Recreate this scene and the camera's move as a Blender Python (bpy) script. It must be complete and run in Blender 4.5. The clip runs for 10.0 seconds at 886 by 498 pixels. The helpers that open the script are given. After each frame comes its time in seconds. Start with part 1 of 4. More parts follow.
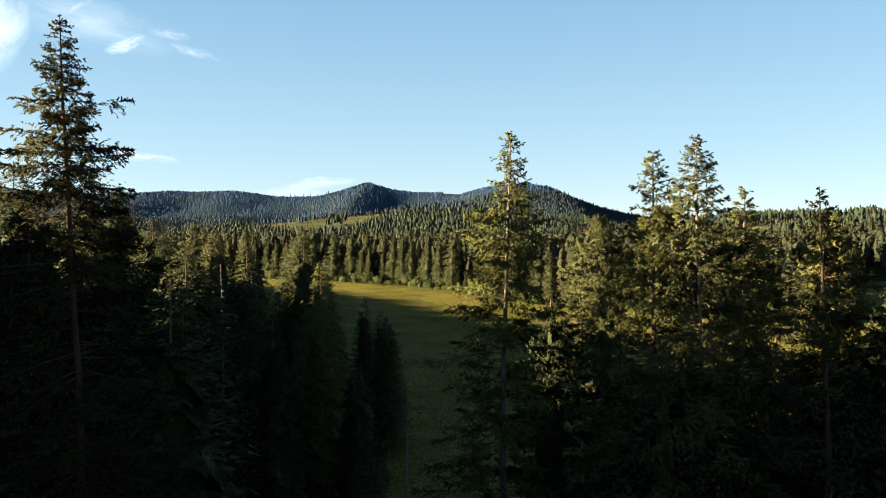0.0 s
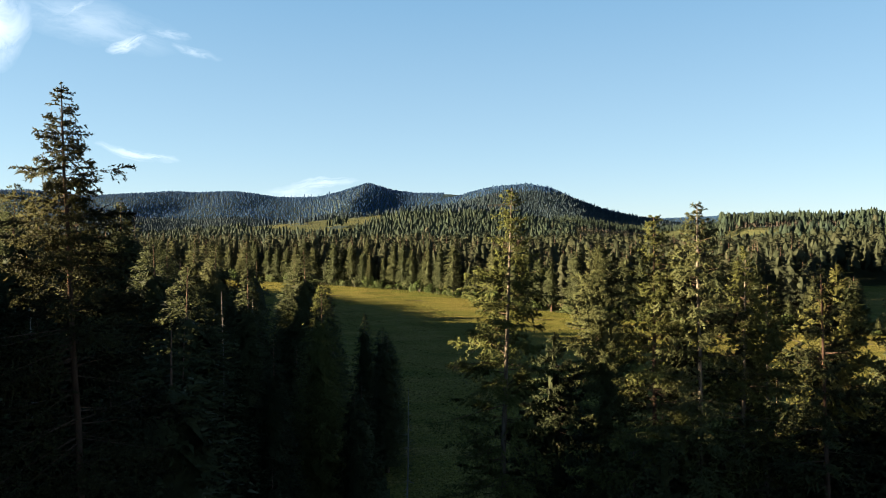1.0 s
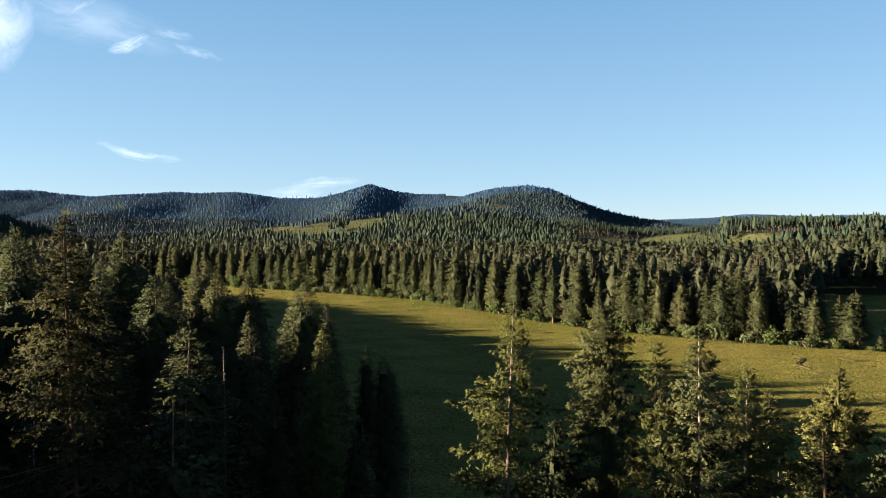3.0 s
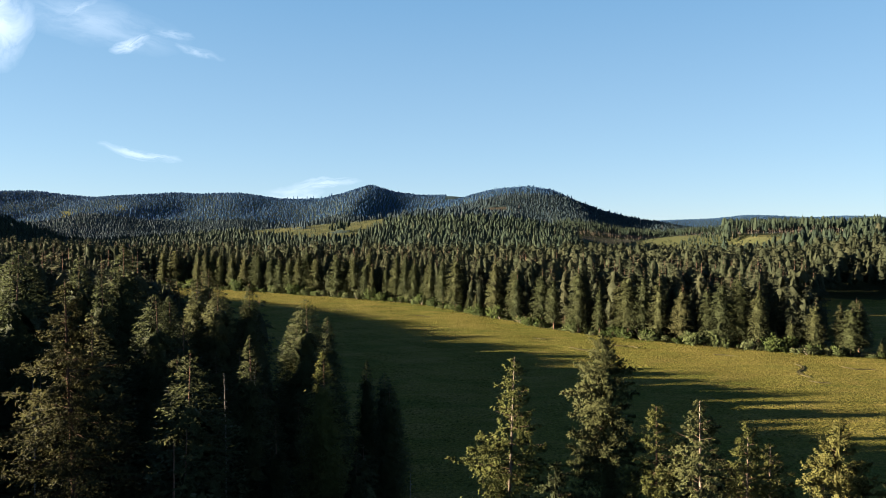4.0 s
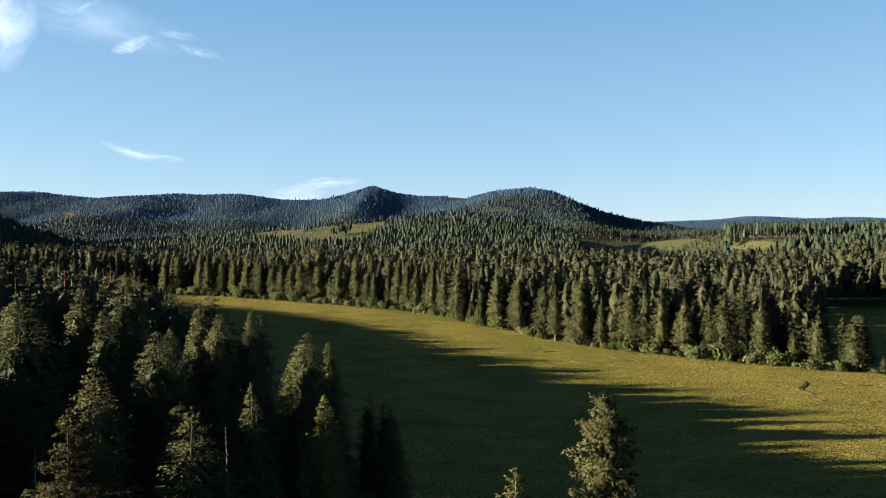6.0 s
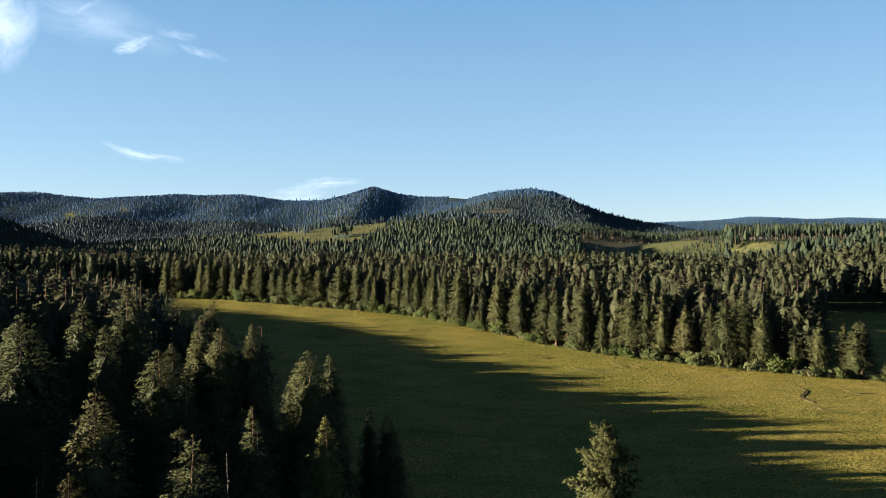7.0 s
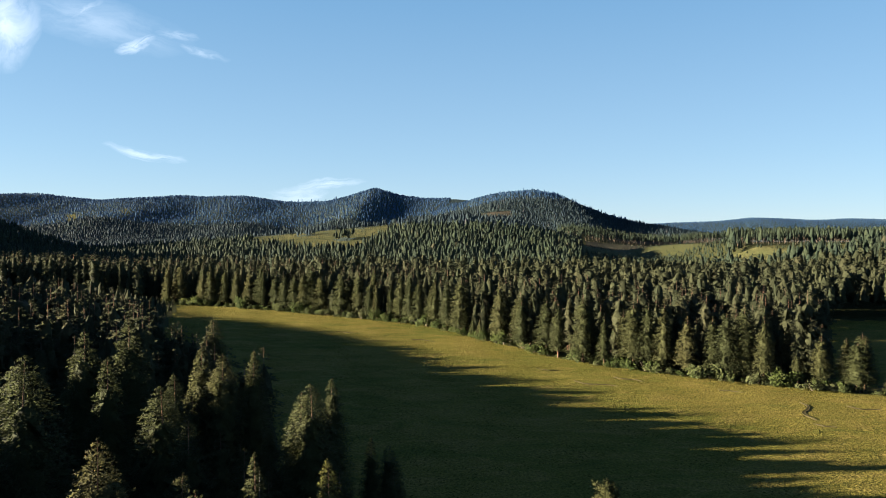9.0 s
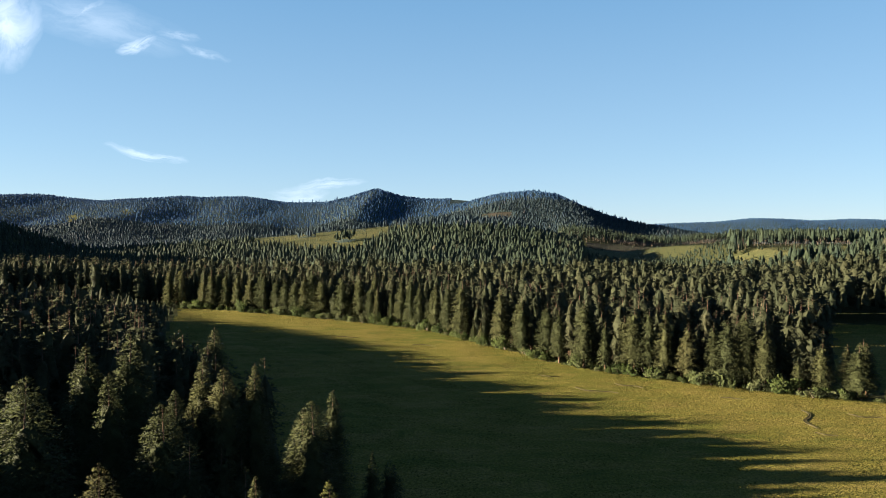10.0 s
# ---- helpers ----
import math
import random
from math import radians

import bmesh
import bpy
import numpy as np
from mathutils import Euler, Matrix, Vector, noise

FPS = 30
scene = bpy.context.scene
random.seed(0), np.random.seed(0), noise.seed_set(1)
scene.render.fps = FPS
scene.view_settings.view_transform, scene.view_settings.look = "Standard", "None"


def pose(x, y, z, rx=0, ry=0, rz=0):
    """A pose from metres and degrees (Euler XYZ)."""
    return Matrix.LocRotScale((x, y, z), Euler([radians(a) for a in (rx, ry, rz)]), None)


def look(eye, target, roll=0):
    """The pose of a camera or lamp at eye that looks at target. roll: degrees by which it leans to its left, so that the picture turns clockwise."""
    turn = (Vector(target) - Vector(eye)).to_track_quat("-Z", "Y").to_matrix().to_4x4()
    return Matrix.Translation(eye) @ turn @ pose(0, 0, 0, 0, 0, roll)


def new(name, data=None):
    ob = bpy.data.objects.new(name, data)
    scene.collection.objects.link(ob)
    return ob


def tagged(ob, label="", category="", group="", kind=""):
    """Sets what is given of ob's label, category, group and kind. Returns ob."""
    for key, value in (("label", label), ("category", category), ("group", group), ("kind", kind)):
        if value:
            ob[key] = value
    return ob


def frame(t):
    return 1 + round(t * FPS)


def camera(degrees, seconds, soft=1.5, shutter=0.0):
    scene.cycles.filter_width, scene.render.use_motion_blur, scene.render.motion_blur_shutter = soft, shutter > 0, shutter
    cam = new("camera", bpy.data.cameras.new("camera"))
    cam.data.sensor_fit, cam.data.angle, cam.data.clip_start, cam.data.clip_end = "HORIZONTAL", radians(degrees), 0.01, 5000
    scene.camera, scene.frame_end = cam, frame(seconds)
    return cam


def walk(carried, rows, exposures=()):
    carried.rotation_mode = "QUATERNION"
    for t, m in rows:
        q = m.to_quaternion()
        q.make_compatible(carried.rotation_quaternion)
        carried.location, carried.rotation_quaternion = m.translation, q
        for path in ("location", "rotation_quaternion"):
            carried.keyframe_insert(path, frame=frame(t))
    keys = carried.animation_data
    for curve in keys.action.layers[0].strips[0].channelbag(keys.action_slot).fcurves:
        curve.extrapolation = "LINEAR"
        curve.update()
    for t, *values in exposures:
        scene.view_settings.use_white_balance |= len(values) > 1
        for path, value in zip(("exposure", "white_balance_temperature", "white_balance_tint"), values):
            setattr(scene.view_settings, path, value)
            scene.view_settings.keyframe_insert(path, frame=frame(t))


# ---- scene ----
# ---------------------------------------------------------------- camera
cam = camera(64, 10.0, soft=1.0)
PATH = [
    (0.0, pose(-0.000, 0.000, 28.560, 88.300, 0.000, 0.000)),
    (0.5, pose(-0.002, 0.027, 29.618, 88.306, -0.029, 0.030)),
    (1.0, pose(-0.003, 0.055, 30.671, 88.311, -0.057, 0.061)),
    (1.5, pose(-0.006, 0.082, 31.717, 88.317, -0.083, 0.092)),
    (2.0, pose(-0.009, 0.111, 32.758, 88.322, -0.107, 0.123)),
    (2.5, pose(-0.014, 0.139, 33.794, 88.328, -0.129, 0.154)),
    (3.0, pose(-0.018, 0.167, 34.825, 88.333, -0.150, 0.186)),
    (3.5, pose(-0.023, 0.196, 35.851, 88.338, -0.169, 0.218)),
    (4.0, pose(-0.030, 0.224, 36.874, 88.344, -0.186, 0.250)),
    (4.5, pose(-0.037, 0.253, 37.893, 88.349, -0.201, 0.283)),
    (5.0, pose(-0.043, 0.283, 38.909, 88.355, -0.215, 0.316)),
    (5.5, pose(-0.052, 0.312, 39.921, 88.360, -0.226, 0.349)),
    (6.0, pose(-0.060, 0.342, 40.931, 88.365, -0.236, 0.383)),
    (6.5, pose(-0.071, 0.371, 41.939, 88.370, -0.244, 0.417)),
    (7.0, pose(-0.081, 0.401, 42.945, 88.376, -0.251, 0.451)),
    (7.5, pose(-0.091, 0.432, 43.949, 88.381, -0.256, 0.485)),
    (8.0, pose(-0.103, 0.462, 44.952, 88.386, -0.258, 0.520)),
    (8.5, pose(-0.115, 0.493, 45.954, 88.391, -0.260, 0.555)),
    (9.0, pose(-0.128, 0.524, 46.957, 88.397, -0.259, 0.591)),
    (9.5, pose(-0.142, 0.554, 47.958, 88.402, -0.257, 0.626)),
    (10.0, pose(-0.156, 0.586, 48.960, 88.407, -0.252, 0.663)),
]
walk(cam, PATH, exposures=[(0, 2.25, 6450, 6), (1, 2.12, 6150, 7), (2.5, 2.0, 5800, 8), (10, 1.93, 5720, 8)])

# ---------------------------------------------------------------- sky and sun
SUN_EL, SUN_AZ = radians(11.0), radians(-95.0)      # azimuth clockwise from +y: the sun stands to the west, a little south
world = bpy.data.worlds.new("sky")
scene.world = world
world.use_nodes = True
wn, wl = world.node_tree.nodes, world.node_tree.links
wn.clear()
w_out = wn.new("ShaderNodeOutputWorld")
w_bg = wn.new("ShaderNodeBackground")
w_bg.inputs["Strength"].default_value = 0.05
w_sky = wn.new("ShaderNodeTexSky")
w_sky.sky_type = "NISHITA"
w_sky.sun_disc = False
w_sky.sun_elevation = SUN_EL
w_sky.sun_rotation = SUN_AZ
w_sky.altitude = 1800
w_sky.air_density = 0.92
w_sky.dust_density = 0.0
w_sky.ozone_density = 1.2
wl.new(w_bg.outputs[0], w_out.inputs[0])


def wmath(op, a, b=None, clamp=False):
    n = wn.new("ShaderNodeMath")
    n.operation, n.use_clamp = op, clamp
    for i, v in enumerate((a, b)):
        if v is None:
            continue
        if isinstance(v, (int, float)):
            n.inputs[i].default_value = v
        else:
            wl.new(v, n.inputs[i])
    return n.outputs[0]


w_tc = wn.new("ShaderNodeTexCoord")
w_sep = wn.new("ShaderNodeSeparateXYZ")
wl.new(w_tc.outputs["Generated"], w_sep.inputs[0])
w_front = wmath("GREATER_THAN", w_sep.outputs[1], 0.3)
w_y = wmath("MAXIMUM", w_sep.outputs[1], 0.05)
w_uv = wn.new("ShaderNodeCombineXYZ")
wl.new(wmath("DIVIDE", w_sep.outputs[0], w_y), w_uv.inputs[0])
wl.new(wmath("DIVIDE", w_sep.outputs[2], w_y), w_uv.inputs[1])
w_warp = wn.new("ShaderNodeTexNoise")           # uneven edges
w_warp.inputs["Scale"].default_value = 13.0
w_warp.inputs["Detail"].default_value = 5
wl.new(w_uv.outputs[0], w_warp.inputs["Vector"])
w_bent = wn.new("ShaderNodeVectorMath")
w_bent.operation = "MULTIPLY_ADD"
wl.new(w_warp.outputs["Color"], w_bent.inputs[0])
w_bent.inputs[1].default_value = (0.036, 0.036, 0.0)
w_off = wn.new("ShaderNodeVectorMath")
w_off.operation = "ADD"
wl.new(w_uv.outputs[0], w_off.inputs[0])
w_off.inputs[1].default_value = (-0.018, -0.018, 0.0)
wl.new(w_off.outputs[0], w_bent.inputs[2])
# thin cirrus wisps: centre, turn, half lengths, density, streak scale, how solid
WISPS = [(-0.628, 0.287, 80, 0.072, 0.050, 0.8, 9, 0.08), (-0.50, 0.290, -12, 0.15, 0.036, 0.30, 9, 0.06), (-0.447, 0.259, 24, 0.034, 0.011, 0.75, 22, 0.1), (-0.512, 0.306, 18, 0.032, 0.009, 0.42, 5, 0.1),
         (-0.385, 0.275, -6, 0.036, 0.008, 0.34, 20, 0.06), (-0.347, 0.250, -16, 0.040, 0.008, 0.34, 20, 0.06),
         (-0.430, 0.105, -9, 0.062, 0.0080, 0.7, 14, 0.03), (-0.175, 0.064, 4, 0.06, 0.007, 0.6, 16, 0.06), (-0.215, 0.050, 2, 0.045, 0.014, 0.6, 16, 0.06)]
w_total = None
for u, v, turn, a, b, dens, sc, solid in WISPS:
    mp = wn.new("ShaderNodeMapping")
    mp.vector_type = "TEXTURE"
    mp.inputs["Location"].default_value = (u, v, 0)
    mp.inputs["Rotation"].default_value = (0, 0, radians(turn))
    mp.inputs["Scale"].default_value = (a, b, 1)
    wl.new(w_bent.outputs[0], mp.inputs[0])
    ns = wn.new("ShaderNodeTexNoise")
    ns.inputs["Scale"].default_value = 1.6
    ns.inputs["Detail"].default_value = 7
    ns.inputs["Roughness"].default_value = 0.62
    ns.inputs["Distortion"].default_value = 0.8
    st = wn.new("ShaderNodeMapping")
    st.inputs["Location"].default_value = (sc, u * 40, 0)
    st.inputs["Scale"].default_value = (0.8, 1.0, 1)
    wl.new(mp.outputs[0], st.inputs[0])
    wl.new(st.outputs[0], ns.inputs["Vector"])
    ln = wn.new("ShaderNodeVectorMath")
    ln.operation = "LENGTH"
    wl.new(mp.outputs[0], ln.inputs[0])
    fall = wmath("SUBTRACT", 1.0, ln.outputs["Value"], True)
    thread = wmath("MULTIPLY", wmath("SUBTRACT", ns.outputs[0], 0.36 - solid, True), 3.0, True)
    wisp = wmath("MULTIPLY", wmath("MULTIPLY", thread, wmath("POWER", fall, 0.8)), dens)
    w_total = wisp if w_total is None else wmath("MAXIMUM", w_total, wisp)
w_mix = wn.new("ShaderNodeMix")
w_mix.data_type = "RGBA"
w_mix.inputs["B"].default_value = (6.4, 6.7, 7.0, 1)
wl.new(wmath("MULTIPLY", w_total, w_front), w_mix.inputs["Factor"])
w_clear = wn.new("ShaderNodeMix")           # clear mountain air: a less milky horizon
w_clear.data_type = "RGBA"
w_clear.inputs["Factor"].default_value = 0.75
w_air = wn.new("ShaderNodeValToRGB")
AIR = ((0.0, (0.290, 0.365, 0.412, 1)), (0.10, (0.230, 0.330, 0.398, 1)), (0.30, (0.138, 0.250, 0.36, 1)), (0.75, (0.03, 0.07, 0.15, 1)))
while len(w_air.color_ramp.elements) < len(AIR):
    w_air.color_ramp.elements.new(0.5)
for e, (p, c) in zip(w_air.color_ramp.elements, AIR):
    e.position, e.color = p, c
wl.new(w_sep.outputs[2], w_air.inputs[0])
w_lift = wn.new("ShaderNodeVectorMath")
w_lift.operation = "SCALE"
w_lift.inputs["Scale"].default_value = 10.0
wl.new(w_air.outputs[0], w_lift.inputs[0])
wl.new(w_lift.outputs[0], w_clear.inputs["B"])
wl.new(w_sky.outputs[0], w_clear.inputs["A"])
wl.new(w_clear.outputs["Result"], w_mix.inputs["A"])
wl.new(w_mix.outputs["Result"], w_bg.inputs["Color"])

sun = new("sun", bpy.data.lights.new("sun", "SUN"))
sun.data.energy = 12.0
sun.data.angle = radians(0.53)
sun.data.color = (1.0, 0.79, 0.51)
sun_from = Vector((math.sin(SUN_AZ) * math.cos(SUN_EL), math.cos(SUN_AZ) * math.cos(SUN_EL), math.sin(SUN_EL)))
sun.matrix_world = look(sun_from * 300, (0, 0, 0))

# ---------------------------------------------------------------- materials


class Nodes:
    """Short names for building a material."""

    def __init__(self, name):
        self.m = bpy.data.materials.new(name)
        self.m.use_nodes = True
        self.t = self.m.node_tree
        self.t.nodes.clear()
        self.out = self.t.nodes.new("ShaderNodeOutputMaterial")

    def n(self, kind, **inputs):
        node = self.t.nodes.new(kind)
        for key, value in inputs.items():
            self.put(node, key.replace("_", " "), value)
        return node

    def put(self, node, key, value):
        if isinstance(value, bpy.types.NodeSocket):
            self.t.links.new(value, node.inputs[key])
        else:
            node.inputs[key].default_value = value

    def math(self, op, a, b=0.0, clamp=False):
        node = self.t.nodes.new("ShaderNodeMath")
        node.operation, node.use_clamp = op, clamp
        self.put(node, 0, a)
        self.put(node, 1, b)
        return node.outputs[0]

    def ramp(self, fac, stops):
        node = self.t.nodes.new("ShaderNodeValToRGB")
        while len(node.color_ramp.elements) < len(stops):
            node.color_ramp.elements.new(0.5)
        for e, (p, c) in zip(node.color_ramp.elements, stops):
            e.position, e.color = p, (*c, 1)
        self.put(node, 0, fac)
        return node.outputs[0]

    def mix(self, fac, a, b, kind="MIX"):
        node = self.t.nodes.new("ShaderNodeMix")
        node.data_type, node.blend_type = "RGBA", kind
        self.put(node, "Factor", fac)
        for key, v in (("A", a), ("B", b)):
            self.put(node, key, v if isinstance(v, bpy.types.NodeSocket) else (*v, 1))
        return node.outputs["Result"]

    def noise(self, scale, detail=4, rough=0.55, vector=None, distortion=0.0):
        node = self.n("ShaderNodeTexNoise", Scale=scale, Detail=detail, Roughness=rough, Distortion=distortion)
        if vector is not None:
            self.put(node, "Vector", vector)
        return node.outputs[0]

    def place(self, kind="Object"):
        return self.t.nodes.new("ShaderNodeTexCoord").outputs[kind]

    def scaled(self, vector, scale):
        return self.n("ShaderNodeMapping", Vector=vector, Scale=scale).outputs[0]


def needles(name, stops, source, through_light=0.07, noise_scale=0.7, relief=(2.2, 0.35), vary=0.2):
    """Needle foliage: its tone differs from tree to tree, from clump to clump and from spray to spray."""
    k = Nodes(name)
    if source == "object":
        tone = k.n("ShaderNodeObjectInfo").outputs["Random"]
    else:
        a = k.t.nodes.new("ShaderNodeAttribute")
        a.attribute_name = "tone"
        tone = a.outputs["Fac"]
    col = k.ramp(tone, stops)
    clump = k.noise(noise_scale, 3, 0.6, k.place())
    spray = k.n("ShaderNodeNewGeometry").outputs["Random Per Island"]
    # random fine tone; its dark spots stand for the shade between sprays
    shade_grain = k.noise(relief[0] * 1.4, 4, 0.7, k.place())
    value = k.math("MULTIPLY", k.math("ADD", k.math("MULTIPLY", clump, 1.0), 0.5), k.math("ADD", k.math("MULTIPLY", shade_grain, 1.0), 0.5))
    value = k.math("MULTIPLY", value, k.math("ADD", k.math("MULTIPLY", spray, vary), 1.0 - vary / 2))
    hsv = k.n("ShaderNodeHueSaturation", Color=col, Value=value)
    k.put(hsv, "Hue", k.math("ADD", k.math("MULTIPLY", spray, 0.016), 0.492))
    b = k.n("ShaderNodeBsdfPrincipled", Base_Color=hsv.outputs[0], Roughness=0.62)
    lean = k.t.nodes.new("ShaderNodeAttribute")
    lean.attribute_name = "lean"
    turn = k.n("ShaderNodeVectorTransform", Vector=lean.outputs["Vector"])
    turn.vector_type, turn.convert_from, turn.convert_to = "NORMAL", "OBJECT", "WORLD"
    bp = k.n("ShaderNodeBump", Strength=0.5, Distance=relief[1], Normal=turn.outputs[0])
    k.put(bp, "Height", k.noise(relief[0], 5, 0.7, k.place()))
    k.put(b, "Normal", bp.outputs[0])
    b.inputs["Specular IOR Level"].default_value = 0.04
    tr = k.n("ShaderNodeBsdfTranslucent", Color=hsv.outputs[0])
    mx = k.t.nodes.new("ShaderNodeMixShader")
    mx.inputs[0].default_value = through_light
    k.t.links.new(b.outputs[0], mx.inputs[1])
    k.t.links.new(tr.outputs[0], mx.inputs[2])
    k.t.links.new(mx.outputs[0], k.out.inputs[0])
    return k.m


def rough_surface(name, colour, bump=None, strength=0.5, distance=0.05, rough=0.9, lean=None):
    """colour and bump: functions of Nodes that give a colour and a height."""
    k = Nodes(name)
    b = k.n("ShaderNodeBsdfPrincipled", Roughness=rough)
    b.inputs["Specular IOR Level"].default_value = 0.02
    k.put(b, "Base Color", colour(k))
    if bump:
        bp = k.n("ShaderNodeBump", Strength=strength, Distance=distance)
        k.put(bp, "Height", bump(k))
        if lean:
            k.put(bp, "Normal", lean(k))
        k.put(b, "Normal", bp.outputs[0])
    k.t.links.new(b.outputs[0], k.out.inputs[0])
    return k.m


GREENS = [(0.0, (0.0250, 0.0290, 0.0130)), (0.3, (0.0310, 0.0350, 0.0150)), (0.6, (0.0370, 0.0400, 0.0170)), (0.9, (0.0450, 0.0460, 0.0195)), (1.0, (0.0490, 0.0475, 0.0205))]
# far tones hold a little haze: bluer than the near greens
FAR_HAZE_GREENS = [(0.0, (0.0129, 0.0194, 0.0156)), (0.5, (0.0205, 0.0282, 0.0187)), (0.9, (0.0287, 0.0348, 0.0194)), (1.0, (0.0380, 0.0336, 0.0213))]
MAT_NEEDLE = needles("conifer_needles", GREENS, "object", 0.25)
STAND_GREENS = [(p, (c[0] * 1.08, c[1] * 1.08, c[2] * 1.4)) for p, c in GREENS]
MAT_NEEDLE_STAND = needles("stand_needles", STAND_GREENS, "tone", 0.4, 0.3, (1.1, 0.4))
MAT_NEEDLE_FAR = needles("far_needles", FAR_HAZE_GREENS, "tone", 0.1, 0.1, (0.4, 2.0))
# the far tones with more haze blue put in, for the middle ridges
MAT_NEEDLE_RIDGE_HAZE = needles("ridge_needles", [(p, (c[0] * 1.1, c[1] * 1.18, c[2] * 2.1)) for p, c in FAR_HAZE_GREENS], "tone", 0.1, 0.08, (0.3, 2.0))
# distance haze is mixed into the mountain trees' colour as blue
MAT_NEEDLE_MOUNTAIN_HAZE = needles("mountain_needles", [(0.0, (0.0281, 0.0611, 0.1317)), (0.6, (0.0396, 0.0778, 0.1508)), (1.0, (0.0575, 0.0966, 0.1508))], "tone", 0.1, 0.05, (0.2, 3.0))
MAT_FIR = needles("fir_needles", [(0.0, (0.0606, 0.0650, 0.0262)), (1.0, (0.0687, 0.0690, 0.0282))], "object", 0.25)
MAT_OLD_FIR = needles("old_fir_needles", [(0.0, (0.0265, 0.0264, 0.0110)), (1.0, (0.0283, 0.0270, 0.0113))], "object", 0.25)
# lighter and yellower than the fir needles
MAT_GOLD = needles("sunbleached_needles", [(0.0, (0.0723, 0.0759, 0.0235)), (1.0, (0.0927, 0.0874, 0.0273))], "object", 0.3)
MAT_RUST = needles("rusty_needles", [(0.0, (0.0475, 0.0345, 0.0155)), (1.0, (0.0431, 0.0379, 0.0155))], "object", 0.1)
MAT_SHRUB = needles("shrub_leaves", [(0.0, (0.0259, 0.0369, 0.0104)), (0.5, (0.0387, 0.0490, 0.0144)), (1.0, (0.0568, 0.0625, 0.0294))], "object", 0.2)
MAT_BARK = rough_surface("bark", lambda k: k.ramp(k.noise(3.0, 6, 0.7, k.scaled(k.place(), (6, 6, 1))), [(0.3, (0.0562, 0.0421, 0.0310)), (0.55, (0.1350, 0.1069, 0.0844)), (0.75, (0.2025, 0.1744, 0.1462))]),
                         lambda k: k.noise(5.0, 5, 0.7, k.scaled(k.place(), (6, 6, 1))), 0.8, 0.04)
MAT_BARK_PALE = rough_surface("pale_bark", lambda k: k.ramp(k.noise(2.5, 6, 0.7, k.scaled(k.place(), (5, 5, 1))), [(0.3, (0.0477, 0.0367, 0.0275)), (0.55, (0.0992, 0.0790, 0.0624)), (0.75, (0.1396, 0.1176, 0.0955))]),
                              lambda k: k.noise(5.0, 5, 0.7, k.scaled(k.place(), (6, 6, 1))), 0.7, 0.03)
MAT_BARK_DARK = rough_surface("wood_bark", lambda k: k.ramp(k.noise(3.0, 5, 0.7, k.scaled(k.place(), (6, 6, 1))), [(0.3, (0.0281, 0.0171, 0.0124)), (0.7, (0.0731, 0.0450, 0.0330))]))
MAT_BARK_RED = rough_surface("reddish_bark", lambda k: k.ramp(k.noise(3.0, 5, 0.7, k.scaled(k.place(), (6, 6, 1))), [(0.3, (0.0562, 0.0342, 0.0248)), (0.7, (0.1462, 0.0900, 0.0660))]))
MAT_DEADWOOD = rough_surface("dead_wood", lambda k: k.ramp(k.noise(4.0, 5, 0.6, k.scaled(k.place(), (5, 5, 1))), [(0.3, (0.0900, 0.0788, 0.0713)), (0.7, (0.2025, 0.1800, 0.1650))]))


def meadow_colour(k):
    p = k.place()
    wide = k.noise(0.016, 4, 0.55, p, 0.6)
    band = k.noise(0.16, 6, 0.72, k.scaled(p, (0.4, 1.0, 1.0)), 0.7)
    fine = k.noise(1.7, 6, 0.75, p)
    base = k.ramp(wide, [(0.32, (0.0693, 0.0750, 0.0154)), (0.5, (0.0937, 0.0861, 0.0185)), (0.68, (0.1157, 0.0973, 0.0241))])
    base = k.mix(k.math("MULTIPLY", k.math("SUBTRACT", band, 0.48, True), 4.5, True), base, (0.1368, 0.1071, 0.0328))
    base = k.mix(k.math("MULTIPLY", k.math("SUBTRACT", 0.46, band, True), 5.0, True), base, (0.0488, 0.0573, 0.0131))
    return k.mix(0.9, base, k.ramp(fine, [(0.36, (0.42, 0.46, 0.42)), (0.5, (1, 1, 1)), (0.64, (1.62, 1.54, 1.4))]), "MULTIPLY")


def meadow_height(k):
    p = k.place()
    return k.math("ADD", k.math("MULTIPLY", k.noise(0.35, 4, 0.6, p), 0.6), k.math("MULTIPLY", k.noise(2.6, 6, 0.8, p), 1.6))


def blades(k):
    """Standing blades: the surface leans every way at a hand's breadth."""
    n = k.n("ShaderNodeTexNoise", Scale=5.0, Detail=3, Roughness=0.8, Vector=k.scaled(k.place(), (1.0, 0.5, 1.0)))
    v = k.t.nodes.new("ShaderNodeVectorMath")
    v.operation = "MULTIPLY_ADD"
    k.put(v, 0, n.outputs["Color"])
    v.inputs[1].default_value, v.inputs[2].default_value = (8.0, 8.0, 0.0), (-4.0, -4.0, 0.8)
    unit = k.t.nodes.new("ShaderNodeVectorMath")
    unit.operation = "NORMALIZE"
    k.put(unit, 0, v.outputs[0])
    return unit.outputs[0]


